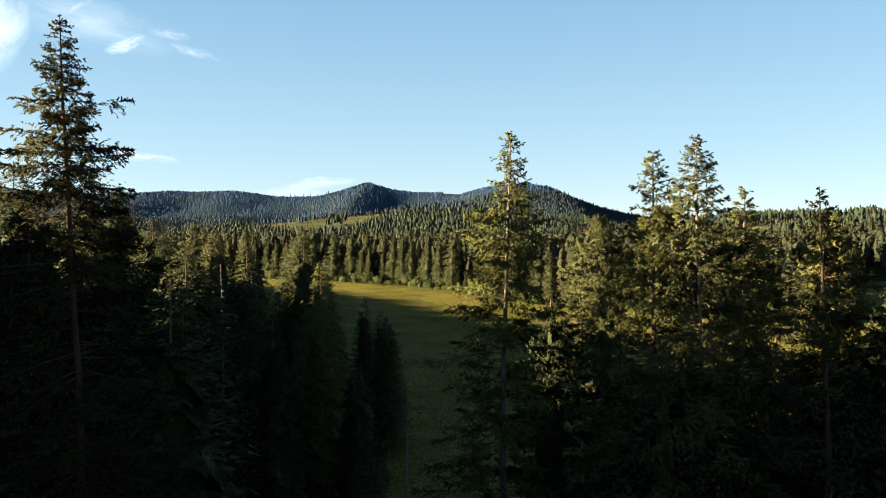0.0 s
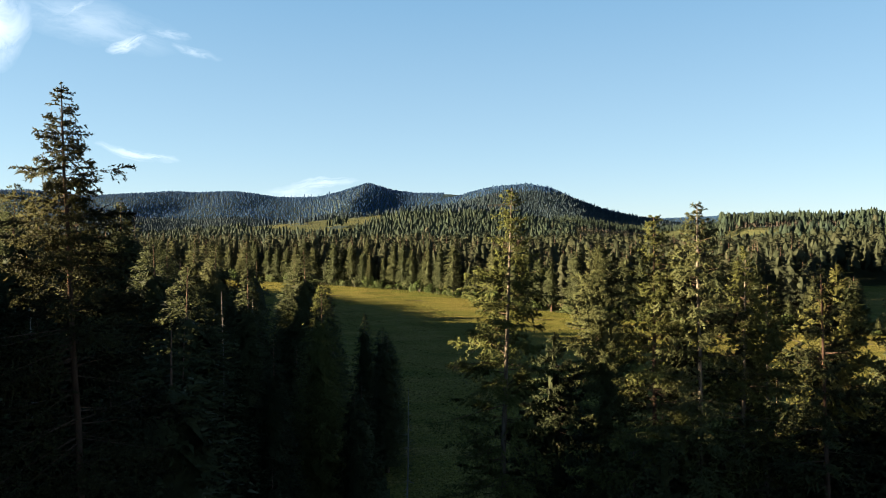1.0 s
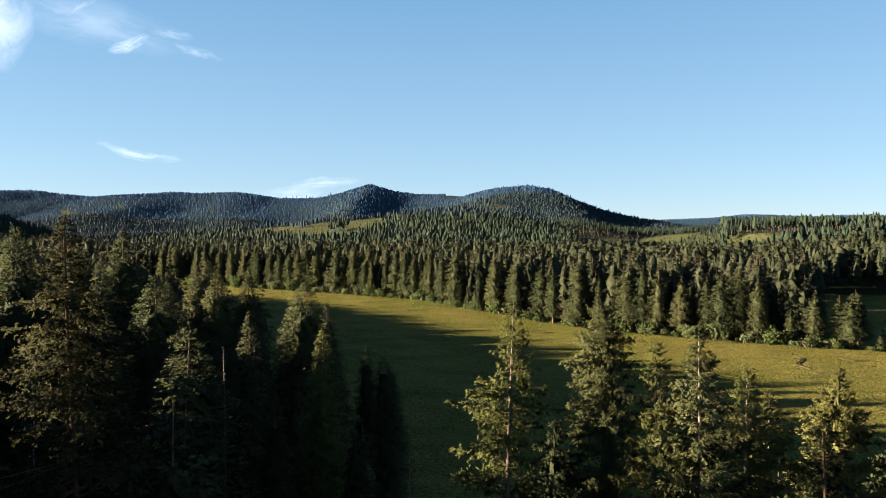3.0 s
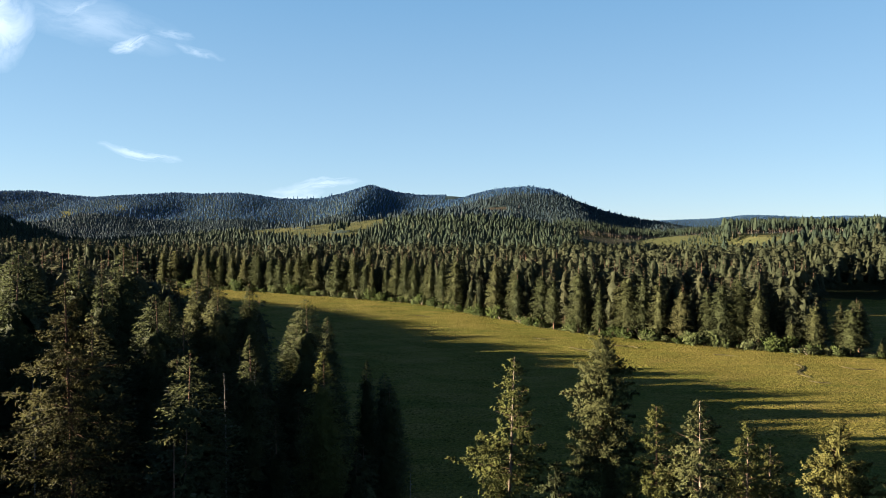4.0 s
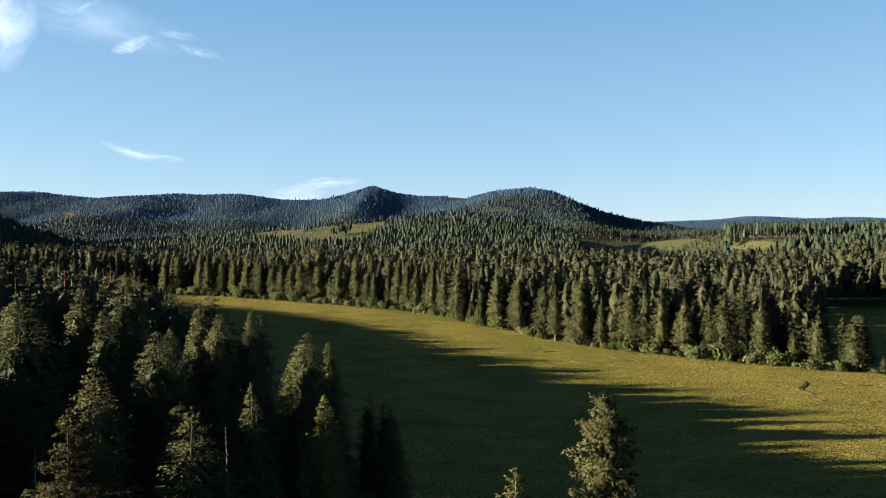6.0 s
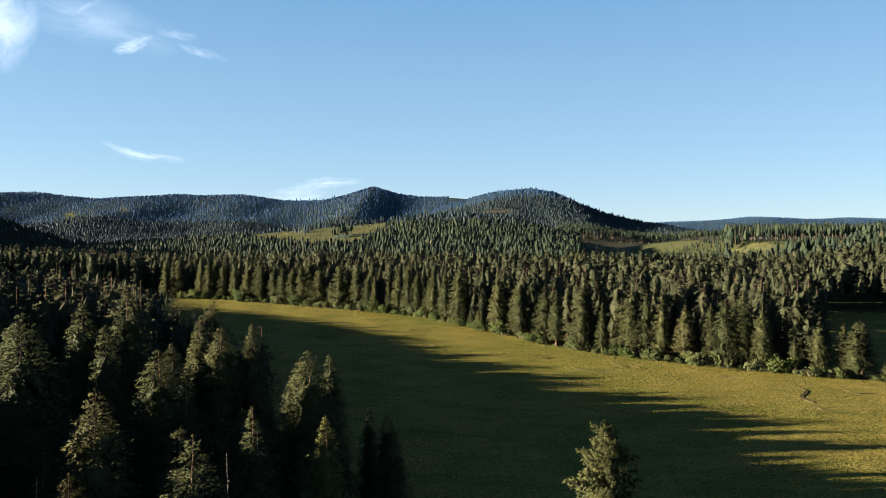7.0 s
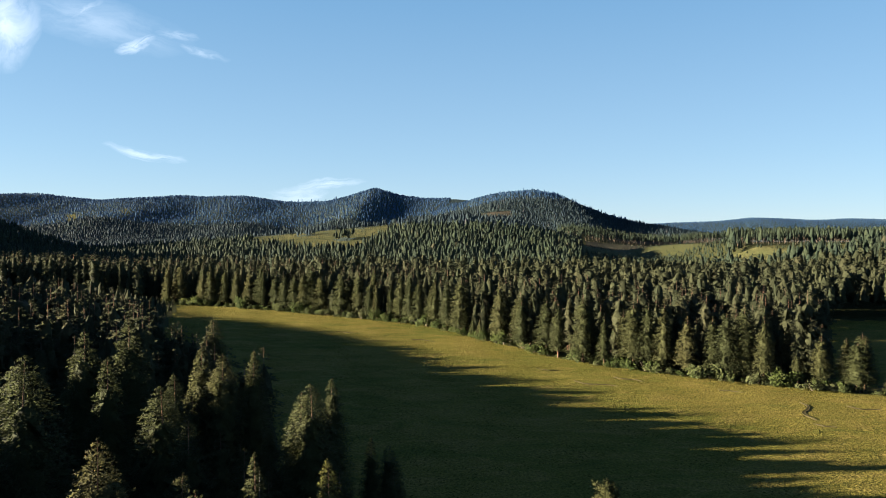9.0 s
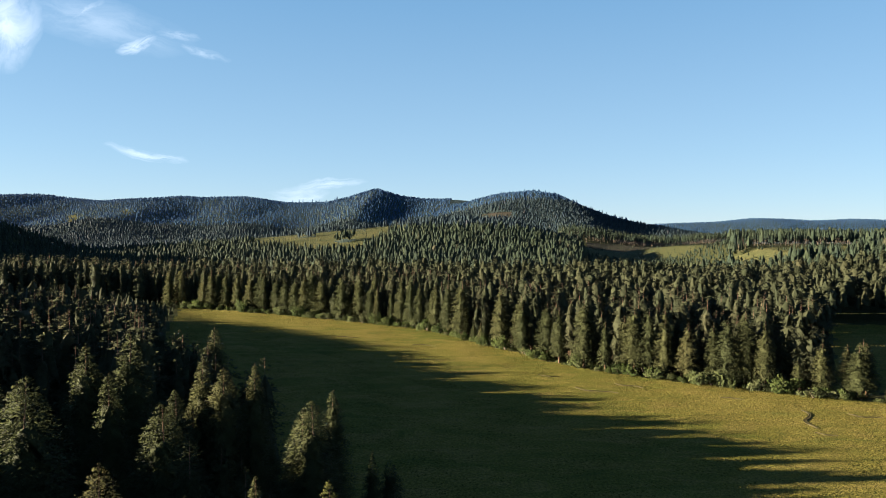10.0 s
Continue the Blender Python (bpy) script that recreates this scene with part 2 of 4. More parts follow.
MAT_MEADOW = rough_surface("meadow_grass", meadow_colour, meadow_height, 0.6, 0.2, 0.9, blades)
MAT_FLOOR = rough_surface("forest_floor", lambda k: k.ramp(k.noise(0.4, 7, 0.7, k.place()), [(0.3, (0.0218, 0.0269, 0.0122)), (0.5, (0.0329, 0.0367, 0.0146)), (0.7, (0.0616, 0.0490, 0.0245))]),
                          lambda k: k.noise(1.2, 6, 0.7, k.place()), 0.7, 0.4)
MAT_CLEARING = rough_surface("clearing_grass", lambda k: k.ramp(k.noise(0.02, 8, 0.68, k.place(), 0.6), [(0.3, (0.0274, 0.0329, 0.0133)), (0.45, (0.0456, 0.0487, 0.0206)), (0.6, (0.0700, 0.0656, 0.0274)), (0.72, (0.0304, 0.0353, 0.0152))]),
                             lambda k: k.noise(0.12, 6, 0.7, k.place()), 0.8, 2.5)
MAT_SOIL = rough_surface("bare_soil", lambda k: k.ramp(k.noise(0.03, 8, 0.7, k.scaled(k.place(), (1, 0.5, 1)), 0.4), [(0.3, (0.022, 0.025, 0.014)), (0.5, (0.038, 0.034, 0.025)), (0.64, (0.050, 0.042, 0.033)), (0.72, (0.16, 0.13, 0.10))]),
                         lambda k: k.noise(0.3, 6, 0.7, k.place()), 0.8, 1.0)
# far ground, its colour tinted with the same haze blue as its trees
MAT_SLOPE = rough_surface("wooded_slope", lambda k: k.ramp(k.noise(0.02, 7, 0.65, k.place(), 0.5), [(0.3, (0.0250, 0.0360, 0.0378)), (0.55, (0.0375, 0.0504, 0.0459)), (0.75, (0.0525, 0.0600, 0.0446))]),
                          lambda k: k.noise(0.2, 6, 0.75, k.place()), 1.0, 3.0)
MAT_TUFT = rough_surface("grass_tufts", lambda k: k.mix(k.n("ShaderNodeNewGeometry").outputs["Random Per Island"], (0.0304, 0.0329, 0.0061), (0.0431, 0.0380, 0.0076)))
MAT_MUD = rough_surface("ditch_mud", lambda k: k.ramp(k.noise(1.5, 5, 0.6, k.place()), [(0.35, (0.018, 0.015, 0.009)), (0.55, (0.040, 0.034, 0.016)), (0.75, (0.070, 0.060, 0.026))]))

# ---------------------------------------------------------------- the lie of the land
rng = np.random.default_rng(7)
EDGE_X = [-400, -200, -166, -135, -104, -60, -28, -10, 8, 23, 36, 50, 74, 94, 109, 125, 170, 400]
EDGE_Y = [440, 436, 433, 423, 407, 379, 358, 343, 312, 288, 264, 248, 230, 219, 210, 204, 196, 170]     # the wood's edge beyond the meadow
LEFT_Y = [-60, 20, 60, 80, 95, 118, 148, 200, 260, 350, 424, 470]
LEFT_X = [-9, -8, -6, -6, -9, -18, -44, -78, -108, -140, -163, -190]                                     # the wood's edge on the west side
RIDGES = [  # distance, depth of slope before and behind, x of the crest, its height
    (3000, 900, 900, [-2600, -1880, -1760, -1610, -1450, -1280, -1140, -1040, -850, -680, -520, -430, -310, -210, -110, 20, 130, 300, 600, 1300],
     [172, 182, 184, 163, 152, 169, 181, 173, 178, 158, 156, 174, 209, 179, 169, 172, 160, 112, 40, 20]),
    (2560, 820, 800, [-260, -60, 60, 110, 190, 290, 370, 430, 540, 640, 720, 900], [20, 104, 139, 155, 174, 187, 176, 142, 95, 64, 45, 20]),
    (4300, 700, 900, [400, 1100, 1550, 1830, 2130, 2420, 2650, 3500], [30, 76, 95, 117, 102, 116, 108, 86]),
    (1300, 510, 420, [-620, -430, -330, -230, -110, -40, 50, 110, 160, 240, 320, 440], [6, 20, 33, 44, 56, 63, 65, 58, 40, 18, 8, 4]),
    (1620, 260, 400, [240, 300, 380, 450, 560, 640, 760, 900], [4, 12, 8, 7, 20, 26, 22, 10]),
    (2050, 330, 330, [-1500, -1180, -1010, -850, -700, -560, -400], [10, 16, 22, 24, 18, 10, 4]),
    # hill added outside the view in the west, to shade the valley woods
    (640, 150, 330, [-1700, -900, -640, -540, -450], [160, 140, 100, 35, 0]),
    # dark western hill; its unseen part is raised for more of that shade
    (930, 260, 300, [-1700, -1000, -760, -640, -560, -500, -440], [170, 150, 90, 48, 18, 4, 0]),
    (800, 330, 700, [40, 160, 240, 285, 330, 420, 520, 900], [3, 4, 5, 12, 31, 34, 34, 32]),
]


def height(x, y):
    """Height of the ground, for arrays of x and y."""
    x, y = np.asarray(x, float), np.asarray(y, float)
    edge = np.interp(x, EDGE_X, EDGE_Y)
    z = np.clip((y - edge - 10) / 500, 0, 1) * 3
    for yc, front, back, xs, zs in RIDGES:
        d = (y - yc) / np.where(y < yc, front, back)
        if yc > 2000:      # spurs and gullies on the mountain sides
            spur = 0.8 * np.sin(x / 95 + 1.9 * np.sin(x / 260 + yc) + y / 420) + 0.4 * np.sin(x / 41 - y / 190)
            d = d * (1 + 0.08 * spur * np.clip(-d * 2.5, 0, 1))
        z = np.maximum(z, np.interp(x, xs, zs) * np.exp(-d * d * 1.6) * np.clip((y - edge - 15) / 120, 0, 1))
    west = np.interp(y, LEFT_Y, LEFT_X)
    z = np.maximum(z, np.clip((west - x - 10) / 120, 0, 1) * 5 * np.clip((600 - y) / 150, 0, 1))
    z = z + np.where(y > 900, np.clip((y - 900) / 900, 0, 1) * 6 * np.sin(x / 140 + 1.3 * np.sin(y / 230)) * np.cos(y / 170 + x / 310), 0)
    return z


def in_meadow(x, y):
    return (x > np.interp(y, LEFT_Y, LEFT_X)) & (y < np.interp(x, EDGE_X, EDGE_Y)) & (y < 440) & ~((x < 26) & (y < 56))


def in_glade(x, y):
    """The second meadow, behind a belt of trees in the east."""
    return (x > 0.535 * y + 2 * np.sin(y / 7)) & (x < 330) & (y > 214) & (y < 366)


def in_clearing(x, y):
    r = x / np.maximum(y, 1)
    wob = 40 * np.sin(x / 37) + 25 * np.sin(x / 13 + 1)
    fuzz = 0.02 * np.sin(y / 33 + x / 21) + 0.012 * np.sin(y / 11 - x / 8)
    low = 850 + 0.5 * wob + 1700 * np.clip(-0.2 - r, 0, 1) + 5000 * np.clip(r + 0.13, 0, 1)
    a = (r > -0.285) & (r < 0.0 + fuzz) & (y > low) & (y < 1330)
    a = a & ~(np.sin(x / 23 + 2) * np.sin(y / 31) > 0.8)
    b = (r > 0.395) & (r < 0.57) & (y > 640 + wob * 0.3) & (y < 765)
    c = (r > -0.42) & (r < -0.37) & (y > 1830) & (y < 1990)
    d = (r > -0.525 + fuzz) & (r < -0.478 + fuzz) & (y > 2350 + wob) & (y < 2430 + wob)
    return a | b | c | d


def in_soil(x, y):
    r = x / np.maximum(y, 1)
    a = (r > 0.19) & (r < 0.40) & (y > 1370 + 30 * np.sin(x / 15)) & (y < 1560)
    b = (r > -0.01) & (r < 0.085) & (y > 1960 + 15 * np.sin(x / 20)) & (y < 2050)
    return a | b


def soft_normals(verts, faces, own=0.5, rise=0.3):
    """Normals for foliage: they lean out from the crown's axis, as a cushion of needles does, with a share of each spray's own."""
    out = verts * np.array([1.0, 1.0, 0.0])
    out /= np.linalg.norm(out, axis=1)[:, None] + 0.15
    out[:, 2] = rise
    tri = verts[faces[:, :3]]
    fn = np.cross(tri[:, 1] - tri[:, 0], tri[:, 2] - tri[:, 0])
    fn /= np.linalg.norm(fn, axis=1)[:, None] + 1e-9
    spray = np.zeros_like(verts)
    for k in range(faces.shape[1]):
        spray[faces[:, k]] = fn
    spray *= np.where((spray * out).sum(1) < 0, -1, 1)[:, None]
    n = out + own * spray
    return n / (np.linalg.norm(n, axis=1)[:, None] + 1e-9)


def mesh_of(name, verts, faces, mats, index=None, smooth=False, tone=None, lean=None):
    """A mesh from arrays of corners and of faces with three or four corners each."""
    me = bpy.data.meshes.new(name)
    verts, faces = np.asarray(verts, np.float32), np.asarray(faces, np.int32)
    k = faces.shape[1]
    me.vertices.add(len(verts))
    me.vertices.foreach_set("co", verts.ravel())
    me.loops.add(faces.size)
    me.loops.foreach_set("vertex_index", faces.ravel())
    me.polygons.add(len(faces))
    me.polygons.foreach_set("loop_start", np.arange(0, faces.size, k, dtype=np.int32))
    for m in mats:
        me.materials.append(m)
    if index is not None:
        me.polygons.foreach_set("material_index", np.asarray(index, np.int32))
    if tone is not None:
        me.attributes.new("tone", "FLOAT", "POINT").data.foreach_set("value", np.asarray(tone, np.float32))
    if lean is not None:
        me.attributes.new("lean", "FLOAT_VECTOR", "POINT").data.foreach_set("vector", np.asarray(lean, np.float32).ravel())
    me.update(calc_edges=True)
    me.polygons.foreach_set("use_smooth", np.full(len(faces), smooth))
    me.validate()
    return me


def part(name, me, parent, label=""):
    ob = new(name, me)
    ob.parent = parent
    if label:
        ob["label"] = label
    return ob


# the ground: one sheet, finer ahead
ang = np.radians(np.concatenate([np.linspace(-180, -42, 36)[:-1], np.linspace(-42, 42, 300), np.linspace(42, 180, 36)[1:]]))
rad = np.concatenate([[0.01], np.geomspace(12, 4900, 390)])
RR, AA = np.meshgrid(rad, ang, indexing="ij")
GX, GY = RR * np.sin(AA), RR * np.cos(AA)
GZ = height(GX, GY)
small = 0.12 * np.sin(GX * 0.21 + 1.7 * np.sin(GY * 0.11)) * np.cos(GY * 0.17) + 0.06 * np.sin(GX * 0.9 + GY * 0.7)
GZ = GZ + np.where(in_meadow(GX, GY), small, 0)
nr, na = GX.shape
ii, jj = np.meshgrid(np.arange(nr - 1), np.arange(na - 1), indexing="ij")
v0 = ii * na + jj
quads = np.stack([v0, v0 + 1, v0 + na + 1, v0 + na], -1).reshape(-1, 4)[:, ::-1]
cx = GX.ravel()[quads].mean(1)
cy = GY.ravel()[quads].mean(1)
kind = np.ones(len(quads), int)
kind[in_meadow(cx, cy) | in_glade(cx, cy)] = 0
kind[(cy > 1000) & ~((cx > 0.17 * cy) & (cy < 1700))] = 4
kind[in_clearing(cx, cy)] = 2
kind[in_soil(cx, cy) | ((cx > 0.19 * cy) & (cx < 0.39 * cy) & (cy > 1340) & (cy < 1560))] = 3
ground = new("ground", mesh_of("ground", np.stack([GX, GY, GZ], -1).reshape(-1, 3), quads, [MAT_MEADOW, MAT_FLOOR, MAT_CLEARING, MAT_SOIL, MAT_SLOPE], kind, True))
tagged(ground, "grassy valley meadow with forest floor and wooded hills", "ground", kind="structure")

# ---------------------------------------------------------------- conifers


def trunk_arrays(r, h, radius, sides, rings, lean=0.0):
    """A tapered trunk with a slight sweep; its foot flares."""
    zs = np.linspace(0, 1, rings)
    rad_ = radius * (1 - zs) ** 0.85 + 0.012 + radius * 0.5 * np.exp(-zs * 28)
    sway = np.cumsum(r.normal(0, 0.0025 * h, (rings, 2)), 0) * np.sin(zs * np.pi)[:, None] + lean * np.stack([zs * zs, 0 * zs], 1) * h
    th = np.linspace(0, 2 * np.pi, sides, endpoint=False)
    wob = 1 + r.normal(0, 0.06, (rings, sides))
    v = np.stack([sway[:, :1] + rad_[:, None] * wob * np.cos(th), sway[:, 1:] + rad_[:, None] * wob * np.sin(th), np.repeat(zs[:, None] * h - 0.15, sides, 1)], -1).reshape(-1, 3)
    i, j = np.meshgrid(np.arange(rings - 1), np.arange(sides), indexing="ij")
    a, b = i * sides + j, i * sides + (j + 1) % sides
    return v, np.stack([a, b, b + sides, a + sides], -1).reshape(-1, 4), zs * h, sway


def reach(d, h, R, a, pw):
    """Half-width of a crown d metres below its top."""
    return R * np.minimum(1, np.maximum(d, 0) / a) ** pw * np.clip(1.1 - 0.22 * d / h, 0.6, 1.2)


def core(r, h, R, a, pw, base, fill, sides, rings, at=None, jag=0.30, hang=0.3, top=1.0):
    """The thick of a crown: a spindle of bough tips that stand out and hang, with clefts between them."""
    t = np.linspace(0, 1, rings) ** 1.1
    z = h * (top - (top - base) * t)
    step = h * (1 - base) / rings
    q = fill * np.maximum(reach(h - z, h, R, a, pw), 0.004 * h)
    i, j = np.meshgrid(np.arange(rings), np.arange(sides), indexing="ij")
    tip = ((i + j) % 2 == 0)
    th = 2 * np.pi * j / sides + r.uniform(0, 6.28) + r.normal(0, 0.9 / sides, (rings, sides))
    rr = q[:, None] * (np.where(tip, 1 + 0.25 * jag, 1 - 0.45 * jag) + r.uniform(-jag, jag, (rings, sides))).clip(0.25, 1.7)
    rr[0] *= 0.1
    sx = np.zeros((rings, 2)) if at is None else np.array([at(k) for k in z])
    zz = z[:, None] - np.where(tip, hang, -hang) * step + r.normal(0, 0.45, rr.shape) * step
    zz[0] = z[0]
    v = np.stack([sx[:, :1] + rr * np.cos(th), sx[:, 1:] + rr * np.sin(th), zz], -1).reshape(-1, 3)
    i, j = i[:-1], j[:-1]
    k, l = i * sides + j, i * sides + (j + 1) % sides
    return v, np.stack([k, k + sides, l + sides, l], -1).reshape(-1, 4)


def boughs(r, h, R, a, pw, base, count, per, leaf, wide, droop=0.35, inner=0.4, quads=True, spread=0.36):
    """Sprays in drooping boughs all over a crown, down to the height base * h."""
    grid = np.linspace(0, h * (1 - base), 200)
    wgt = np.cumsum(reach(grid, h, R, a, pw) + 0.12 * R + 0.25 * R * np.exp(-grid / (0.05 * h)))
    d = np.interp(r.random(count) * wgt[-1], wgt, grid)
    L = reach(d, h, R, a, pw) * r.uniform(0.72, 1.14, count) + 0.02 * R
    az = r.uniform(0, 2 * np.pi, count)
    g = np.repeat(np.arange(count), per)
    m = len(g)
    s = inner + (1.05 - inner) * r.random(m)
    side = spread * L[g] * (1.2 - s) * r.uniform(-1, 1, m)
    dx, dy = np.cos(az[g]), np.sin(az[g])
    out = L[g] * s
    c = np.stack([dx * out - dy * side, dy * out + dx * side, h - d[g] - droop * L[g] * s * s + r.normal(0, 0.07, m) * L[g] + 0.12 * L[g] * s ** 4], -1)
    up = np.exp(-d[g] / (0.05 * h))
    u = np.stack([dx * (1 - 0.7 * up) - dy * np.sign(side) * 0.5, dy * (1 - 0.7 * up) + dx * np.sign(side) * 0.5, -0.2 + 1.3 * up], -1) + r.normal(0, 0.38, (m, 3))
    u /= np.linalg.norm(u, axis=1)[:, None]
    w = np.cross(u, np.stack([r.normal(0, 1.8, m), r.normal(0, 1.8, m), np.ones(m)], -1))
    w /= np.linalg.norm(w, axis=1)[:, None] + 1e-6
    slim = (0.45 + 0.55 * np.minimum(1, d[g] / (0.16 * h)))[:, None]
    ll, ww = leaf * slim * r.uniform(0.6, 1.35, m)[:, None], wide * slim * r.uniform(0.6, 1.35, m)[:, None]
    if quads:
        return np.stack([c - u * ll * 0.4, c + w * ww * 0.5, c + u * ll * 0.6, c - w * ww * 0.5], 1).reshape(-1, 3), np.arange(m * 4).reshape(-1, 4)
    return np.stack([c - u * ll * 0.5 + w * ww * 0.5, c - u * ll * 0.5 - w * ww * 0.5, c + u * ll * 0.5], 1).reshape(-1, 3), np.arange(m * 3).reshape(-1, 3)


def sprays_on(r, v, f, count, leaf, wide, h, quads=True, down=0.15):
    """Needle sprays that stand out from a core all over, pointing outwards and a little down, upwards at the top."""
    t = np.concatenate([f[:, [0, 1, 2]], f[:, [0, 2, 3]]])
    a, b, c = v[t[:, 0]], v[t[:, 1]], v[t[:, 2]]
    nrm = np.cross(b - a, c - a)
    area = np.linalg.norm(nrm, axis=1)
    pick = r.choice(len(t), count, p=area / area.sum())
    q = r.random((count, 2))
    q = np.where(q.sum(1, keepdims=True) > 1, 1 - q, q)
    p = a[pick] + (b - a)[pick] * q[:, :1] + (c - a)[pick] * q[:, 1:]
    out = p * np.array([1, 1, 0])
    out /= np.linalg.norm(out, axis=1)[:, None] + 1e-6
    up = np.exp(-(h - p[:, 2]) / (0.06 * h))
    u = 0.6 * out + r.normal(0, 0.5, (count, 3))
    u[:, 2] += 1.9 * up - down
    u /= np.linalg.norm(u, axis=1)[:, None]
    w = np.cross(u, out + np.array([0, 0, 0.5]) + r.normal(0, 0.55, (count, 3)))
    w /= np.linalg.norm(w, axis=1)[:, None] + 1e-6
    slim = (0.5 + 0.5 * np.minimum(1, (h - p[:, 2]) / (0.14 * h)))[:, None]
    ll, ww = leaf * slim * r.uniform(0.6, 1.4, count)[:, None], wide * slim * r.uniform(0.6, 1.4, count)[:, None]
    if quads:
        return np.stack([p - u * ll * 0.15, p + u * ll * 0.4 + w * ww * 0.5, p + u * ll, p + u * ll * 0.4 - w * ww * 0.5], 1).reshape(-1, 3), np.arange(count * 4).reshape(-1, 4)
    p = p + out * leaf * r.uniform(-0.15, 0.55, count)[:, None]
    return np.stack([p - u * ll * 0.4 + w * ww * 0.5, p - u * ll * 0.4 - w * ww * 0.5, p + u * ll * 0.6], 1).reshape(-1, 3), np.arange(count * 3).reshape(-1, 3)


def joined(*pairs):
    """Several arrays of corners and faces as one; faces with four corners are cut in two."""
    V, F, o = [], [], 0
    for v, f in pairs:
        if len(v) == 0:
            continue
        if f.shape[1] == 4:
            f = np.concatenate([f[:, [0, 1, 2]], f[:, [0, 2, 3]]])
        V.append(v)
        F.append(f + o)
        o += len(v)
    return np.concatenate(V), np.concatenate(F)


def conifer_arrays(seed, h, R, a=8.0, pw=0.6, base=0.1, fine=0.5, whorl=0.5, nb=6, leaf=0.30, wide=0.075, dens=11.0, per=6, droop=0.14, rise=0.35, gap=0.08, lopsided=0.12, flat=1.7, inner=0.1, hang=0.2,
                   sides=8, rings=14, limbs=True, lean=0.0, ragged=0.2, fill=0.5, low=700, puff=0.28):
    """Arrays of a conifer's trunk, limbs and foliage. Limbs stand in whorls, droop and turn up at their tips; twigs with
    needle sprays sit along them down to the height fine * h, and larger sprays and a thick core fill the lower part."""
    r = np.random.default_rng(seed)
    tv, tf, tz, sway = trunk_arrays(r, h, 0.0072 * h + 0.015, sides, rings, lean)
    z = [h * 0.99]
    while z[-1] > fine * h:
        z.append(z[-1] - whorl * r.uniform(0.55, 1.45) * (0.4 + 0.6 * min(1, (h - z[-1]) / (0.2 * h))))
    z = np.array(z)
    zb = np.minimum(np.repeat(z, nb) + r.normal(0, whorl * 0.25, len(z) * nb), h * 0.995)
    n = len(zb)
    az = r.uniform(0, 2 * np.pi, n)
    d = h - zb
    full = reach(d, h, R, a, pw)
    side = 1 + lopsided * np.cos(az - r.uniform(0, 6.28))
    lump = 1 + 0.16 * np.sin(zb * 1.9 + az * 2 + r.uniform(0, 6)) + 0.10 * np.sin(zb * 4.7 - az * 3)
    L = np.maximum(full * side * lump * (1 + r.normal(0, ragged, n)), 0.06)
    alive = r.random(n) > gap
    el = rise * np.exp(-d / (0.2 * h)) * 1.6 - 0.10 - 0.16 * np.clip(d / h, 0, 1) + r.normal(0, 0.10, n)
    dx, dy = np.cos(az), np.sin(az)
    bx, by = np.interp(zb, tz, sway[:, 0]), np.interp(zb, tz, sway[:, 1])
    dr = droop * r.uniform(0.6, 1.4, n)

    def along(i, s):
        out = L[i] * s * np.cos(el[i])
        return np.stack([bx[i] + dx[i] * out, by[i] + dy[i] * out, zb[i] + L[i] * (s * np.sin(el[i]) - dr[i] * s * s + 0.7 * dr[i] * s ** 4)], -1)

    lv = lf = None
    if limbs:
        keep = np.arange(n)[(L > 0.4) & (r.random(n) < 0.8)]
        rr = 0.006 + 0.0042 * L[keep]
        ringv = []
        for s in (0.0, 0.35, 0.7, 1.0):
            c = along(keep, np.full(len(keep), s))
            w = rr * (1 - 0.85 * s)
            ringv.append(np.stack([c + np.stack([-dy[keep] * w, dx[keep] * w, 0 * w], -1), c + np.stack([dy[keep] * w, -dx[keep] * w, 0 * w], -1), c + np.stack([0 * w, 0 * w, 1.7 * w], -1)], 1))
        lv = np.stack(ringv, 1).reshape(-1, 3)
        o = (np.arange(len(keep)) * 12)[:, None, None]
        q = np.array([[k * 3 + m, k * 3 + (m + 1) % 3, k * 3 + 3 + (m + 1) % 3, k * 3 + 3 + m] for k in range(3) for m in range(3)])
        lf = (q[None] + o).reshape(-1, 4)
    # twigs along each limb, then sprays along each twig
    cnt = np.maximum((L * dens).astype(int), 5) * alive
    i = np.repeat(np.arange(n), cnt)
    nt = len(i)
    s = inner + (1.02 - inner) * r.random(nt) ** 0.85
    c0 = along(i, s)
    sd = np.where(r.random(nt) < 0.5, -1, 1)
    tl = (0.40 * L[i] * np.clip(1.15 - s, 0.1, 1) + 0.35 * leaf) * r.uniform(0.5, 1.3, nt)
    tu = sd * r.uniform(0.15, 1.25, nt)
    tx, ty = dx[i] * np.cos(tu) - dy[i] * np.sin(tu), dx[i] * np.sin(tu) + dy[i] * np.cos(tu)
    tz_ = r.normal(-hang, puff, nt) + 0.8 * np.exp(-(h - c0[:, 2]) / (0.04 * h))
    t = np.stack([tx, ty, tz_], -1)
    t /= np.linalg.norm(t, axis=1)[:, None]
    g = np.repeat(np.arange(nt), per)
    m = len(g)
    q = r.random(m)
    c = c0[g] + t[g] * (tl[g] * q)[:, None] - np.stack([0 * q, 0 * q, 0.15 * tl[g] * q * q], -1)
    u = t[g] + r.normal(0, 0.75, (m, 3))
    u /= np.linalg.norm(u, axis=1)[:, None]
    w = np.cross(u, np.stack([r.normal(0, flat, m), r.normal(0, flat, m), np.ones(m)], -1))
    w /= np.linalg.norm(w, axis=1)[:, None] + 1e-6
    slim = (0.5 + 0.5 * np.minimum(1, (h - c[:, 2]).clip(0) / (0.1 * h)))[:, None]
